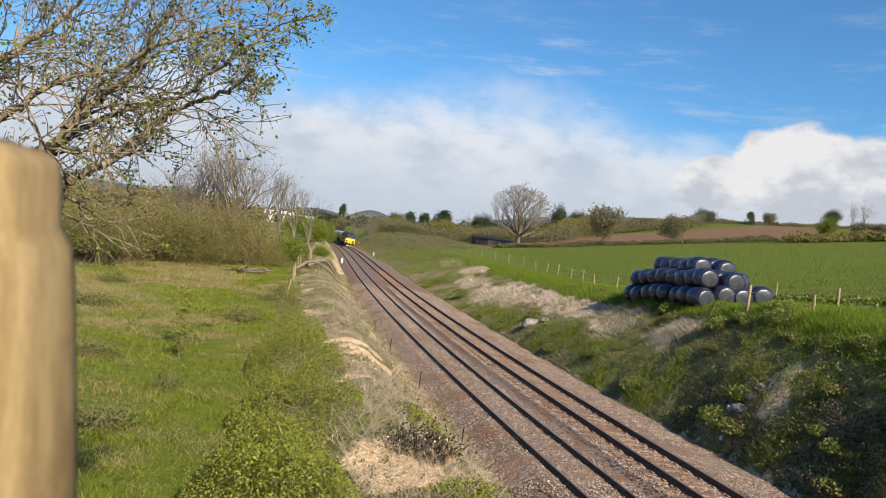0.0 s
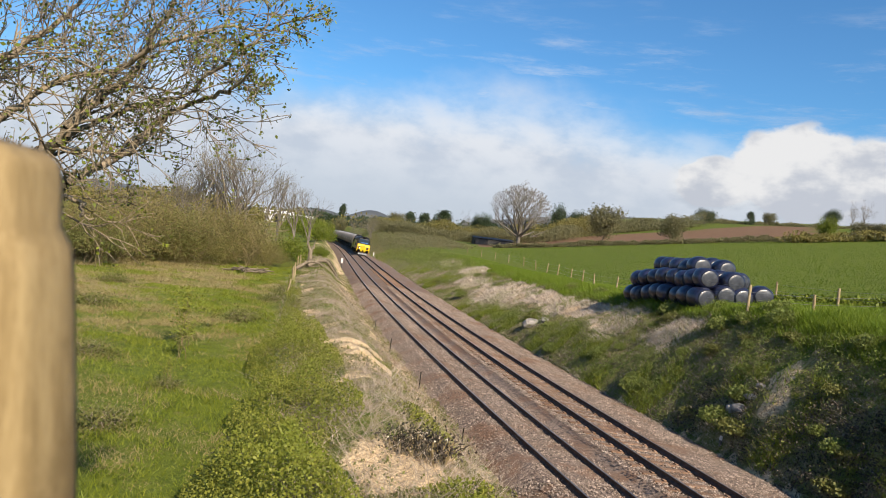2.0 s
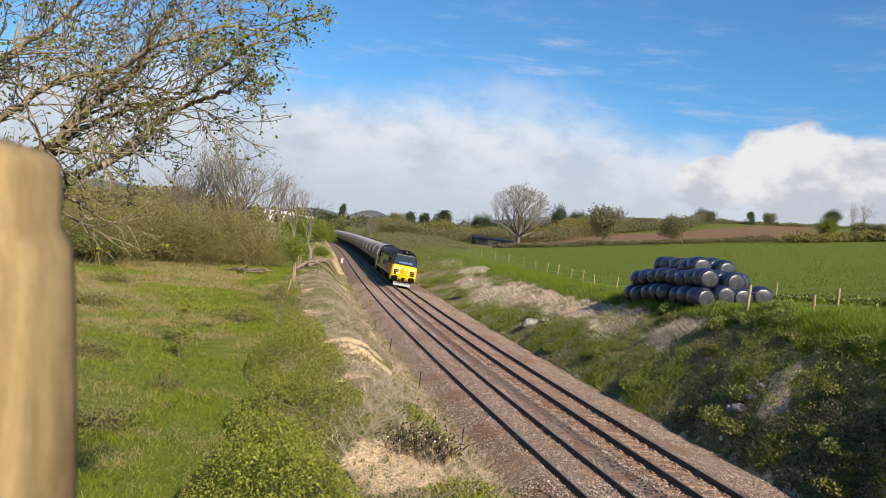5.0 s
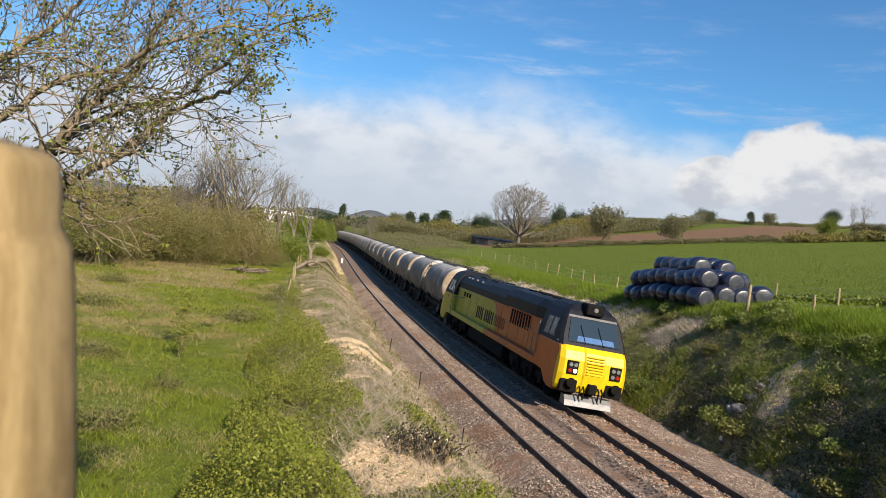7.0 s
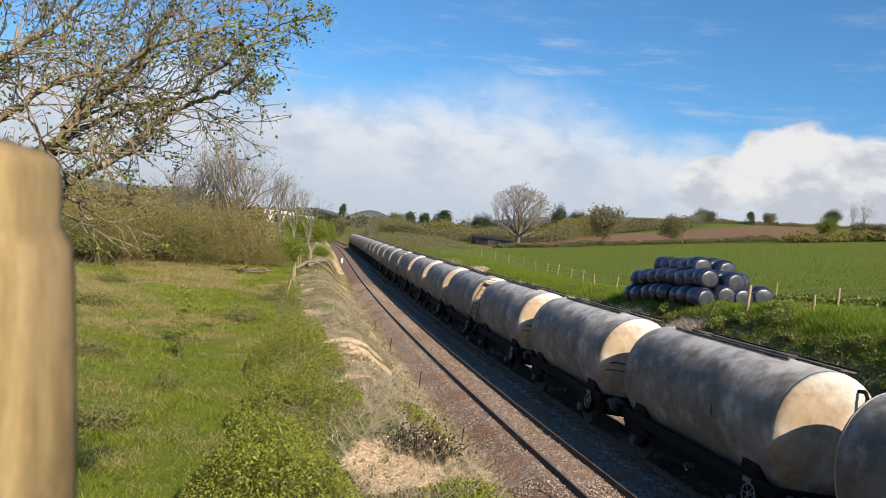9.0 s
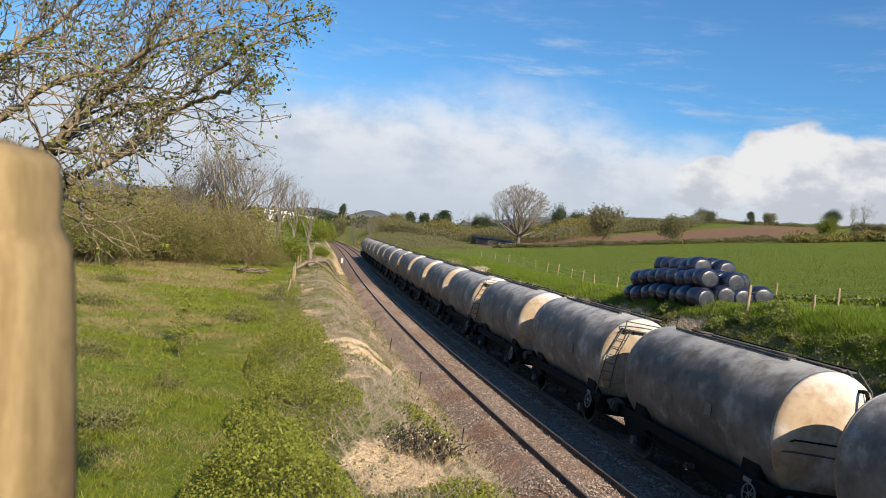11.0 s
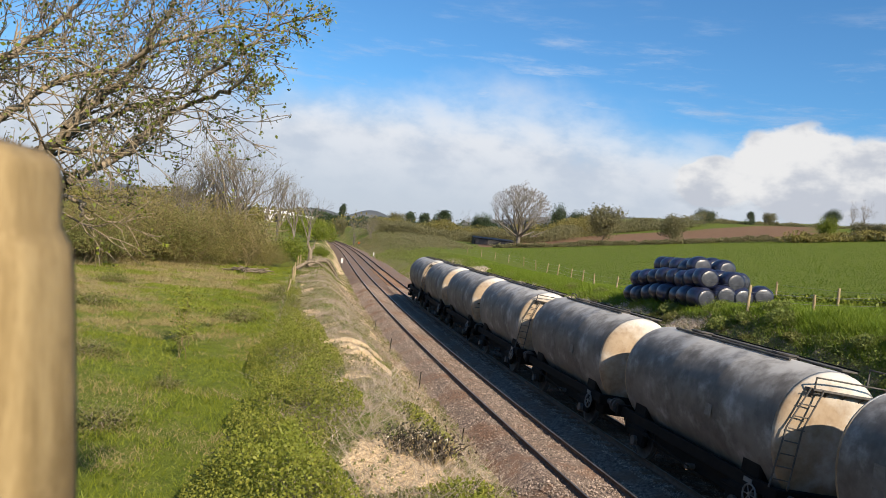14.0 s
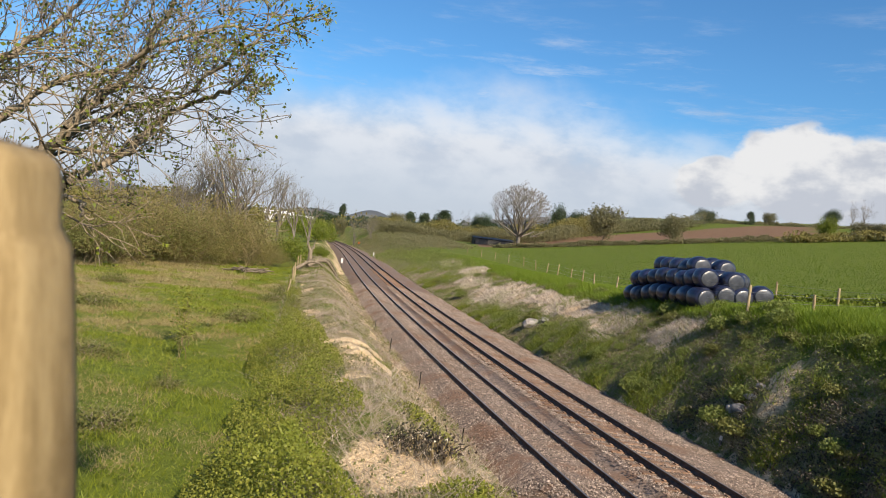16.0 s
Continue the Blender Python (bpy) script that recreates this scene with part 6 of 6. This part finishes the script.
    set_at(cs, 0.0, 15.75, 0, (1.25, 1.1, 1.25))
    # heaps of pale spoil
    for pts, r in (([(-4.1, 27.3), (-3.5, 28.4), (-2.7, 29.3), (-1.9, 30.2)], 0.30), ([(-3.3, 26.5), (-2.6, 27.3), (-1.9, 27.9), (-1.25, 28.0)], 0.26), ([(-2.9, 25.5), (-2.3, 26.0), (-1.7, 26.0), (-1.35, 25.3)], 0.26)):
        line = np.array(pts)
        t = np.linspace(0, len(pts) - 1, 26)
        x, y = np.interp(t, range(len(pts)), line[:, 0]), np.interp(t, range(len(pts)), line[:, 1])
        x[1:-1] = (x[:-2] + 2 * x[1:-1] + x[2:]) / 4
        y[1:-1] = (y[:-2] + 2 * y[1:-1] + y[2:]) / 4
        rings = []
        for i in range(26):
            w = r * (0.25 + 0.75 * math.sin(math.pi * (i + 0.5) / 26) ** 0.6)
            z = gz(x[i], y[i])
            dx, dy = np.gradient(x)[i], np.gradient(y)[i]
            l = math.hypot(dx, dy)
            ring_ = []
            for k in range(12):
                a = 2 * math.pi * k / 12
                q = w * (1 + 0.25 * noise.noise(Vector((x[i] * 2.2, y[i] * 2.2, k * 0.9))))
                ring_.append((x[i] - dy / l * q * math.cos(a) * 1.3, y[i] + dx / l * q * math.cos(a) * 1.3, z + q * math.sin(a) * 0.75))
            rings.append(ring_)
        bm = bmesh.new()
        loft(bm, rings)
        ob = part("spoil_heap", bm, M_SAND, smooth=True)
        tagged(ob, "low curved ridge of pale sandy spoil on the bank", "spoil heap", "spoil ridges")
    # rocks
    for x, y, r, sc, m in ((11.05, 26.5, 0.26, (1.2, 0.8, 0.7), M_ROCK), (11.4, 26.4, 0.24, (1.5, 0.8, 0.5), M_ROCK), (11.75, 26.5, 0.17, (1.3, 0.9, 0.7), M_ROCK), (10.9, 26.8, 0.2, (1, 1, 0.8), M_ROCK), (0.66, 17.2, 0.15, (1.3, 0.8, 0.8), M_SAND),
                           (0.85, 16.8, 0.10, (1, 1, 0.8), M_SAND), (6.5, 49.8, 0.5, (1.4, 0.9, 0.8), M_ROCK), (7.2, 49.2, 0.3, (1.2, 1, 0.7), M_ROCK)):
        bm = bmesh.new()
        blob(bm, r, rng, 0.16, sc)
        ob = part("rock", bm, m)
        tagged(ob, "pale angular rock lying on the bank", "rock", "rocks on the banks")
        ob.matrix_basis = pose(x, y, gz(x, y) + r * sc[2] * 0.45, 0, 0, rng.uniform(0, 360))
    # young trees and bramble clumps in the meadow
    sap = new("sapling")
    tagged(sap, "young thin leafy sapling standing in the meadow", "sapling", "meadow saplings")
    out, tips = ([], []), []
    for k in range(3):
        grow(rng, np.array([rng.normal(0, 0.08), rng.normal(0, 0.08), -0.05]), np.array([rng.normal(0, 0.2), rng.normal(0, 0.2), 1.0]), 0.8, 0.012, 2, out, tips, 0.2, 0.15, (2, 3), (0.5, 0.8), 0.5)
    tips = np.array(tips)
    tagged(soup("twig_mass", *tubes(out[1], 4), M_TWIG_BROWN, sap), kind="stuff")
    tagged(soup("foliage", *leaf_quads(tips[rng.integers(0, len(tips), 420)] + rng.normal(0, 0.07, (420, 3)), 0.055, rng), M_LEAF_BRAMBLE, sap), kind="stuff")
    set_at(sap, -8.7, 26.4, 0, (1.15, 1.15, 1.25))
    for x, y, sc in ((-8.15, 24.4, 0.8), (-7.0, 20.3, 0.5), (-9.2, 31, 0.6)):
        set_at(copy_thing(sap, Matrix()), x, y, x * 50, (sc * 1.2, sc * 1.2, sc))
    clump = new("bramble_clump")
    tagged(clump, "dark bramble clump growing in the meadow grass", "bramble", "meadow brambles")
    n = 1500
    c = rng.normal(0, 0.42, (n, 3)) * np.array([1.25, 1.0, 0.55])
    c[:, 2] = np.abs(c[:, 2])
    tagged(soup("foliage", *leaf_quads(c, 0.065, rng, 0.5, 1.4), M_LEAF_OLIVE, clump), kind="stuff")
    a = rng.uniform(0, 6.283, 160)
    base = np.stack([0.5 * np.cos(a) * rng.random(160), 0.5 * np.sin(a) * rng.random(160), 0 * a], -1)
    tagged(soup("cane_mass", *blades(base, 0.5, np.full(160, 0.008), rng, 0.9), M_STEM, clump), kind="stuff")
    set_at(clump, -10.6, 23.4, 0, (0.8, 0.8, 0.8))
    for x, y, sc in ((-6.95, 16.2, 0.8), (-15.6, 34.5, 1.0), (-7.0, 20.2, 0.5), (-19.5, 45, 1.0), (-7.6, 41.5, 0.9), (-9.0, 35.0, 1.0), (-9.6, 44.0, 0.9), (-9.9, 49.0, 0.9)):
        set_at(copy_thing(clump, Matrix()), x, y, x * 70, (sc, sc, sc))
    # leafy clumps up the cutting side
    bush = new("bank_bush")
    tagged(bush, "leafy low bush on the cutting side", "bush", "cutting bushes")
    n = 1300
    d = norm(rng.normal(size=(n, 3))) * rng.uniform(0.55, 1.0, n)[:, None] * np.array([0.62, 0.62, 0.5])
    d[:, 2] = np.abs(d[:, 2])
    tagged(soup("foliage", *leaf_quads(d, 0.062, rng, 0.5, 1.4), M_LEAF_BANK, bush), kind="stuff")
    bush2 = new("bank_bush")
    tagged(bush2, "low olive-green bramble on the cutting side", "bush", "cutting bushes")
    d = norm(rng.normal(size=(n, 3))) * rng.uniform(0.5, 1.0, n)[:, None] * np.array([0.8, 0.6, 0.36])
    d[:, 2] = np.abs(d[:, 2])
    tagged(soup("foliage", *leaf_quads(d, 0.06, rng, 0.5, 1.4), M_LEAF_OLIVE, bush2), kind="stuff")
    done, first = 0, {0: True, 1: True}
    while done < 90:
        s = 19 + 75 * rng.random() ** 1.5
        w = float(np.interp(s, [15, 22, 30, 50, 80, 145], [3.6, 3.9, 4.8, 6.4, 7.8, 10.0]))
        o = 5.9 + w * rng.random() * 0.95
        if any(math.hypot((o - a) / (ra + 0.4), (s - b) / (rb + 0.4)) < 1 for a, b, ra, rb in EARTH):
            continue
        p = on_line(s, o)
        k = int(rng.random() < 0.4)
        ob = (bush, bush2)[k]
        if not first[k]:
            ob = copy_thing(ob, Matrix())
        first[k] = False
        sc = rng.uniform(0.45, 1.15)
        set_at(ob, p[0], p[1], rng.uniform(0, 360), (sc * 1.1, sc * 1.1, sc), 0.08)
        done += 1
    # brushwood pile at the end of the meadow
    pile = new("brushwood_pile")
    tagged(pile, "heap of pale cut brushwood at the meadow edge", "log pile")
    segs = [(*(rng.normal(0, 0.7, 2)), 0.1 + 0.2 * rng.random(), *(rng.normal(0, 1.0, 2)), 0.1 + 0.4 * rng.random(), 0.06, 0.04) for _ in range(30)]
    tagged(soup("brushwood", *tubes(segs, 6), M_DEADWOOD, pile), kind="stuff")
    set_at(pile, -16.2, 63.7, 0, (1.2, 1, 1))


lineside()


def sleepers():
    """The sleepers nearest the camera, single pieces that share one mesh."""
    bm = bmesh.new()
    box(bm, -1.25, 1.25, -0.13, 0.13, -0.20, 0.0, 0.02)
    for x in (-0.75, 0.75):
        for dx in (-0.16, 0.16):
            box(bm, x + dx - 0.05, x + dx + 0.05, -0.07, 0.07, 0.0, 0.035, 0.008)
    me = bpy.data.meshes.new("sleeper")
    bmesh.ops.recalc_face_normals(bm, faces=bm.faces)
    bm.to_mesh(me)
    bm.free()
    me.materials.append(M_SLEEPER)
    for track in (-1, 1):
        for k in range(150):
            s = 13.5 + k * 0.65
            c, r, u = track_frame(track, s)
            h = float(np.interp(s, LINE_S, LINE_H))
            ob = new("sleeper", me)
            ob.parent = TRACKS[track]
            m = Matrix((Vector(r), Vector((-math.sin(h), math.cos(h), 0)), Vector(u))).transposed().to_4x4()
            m.translation = Vector(c + u * (-0.172 if track > 0 else -0.205))
            ob.matrix_basis = m


sleepers()


def motions():
    times = [0, 0.1] + [k * 0.5 for k in range(1, 32)] + [15.9, 16.0]
    for vehicle, back, half in TRAIN:
        walk(vehicle, [(t, train_pose(nose(t) + back, half)) for t in times])


motions()
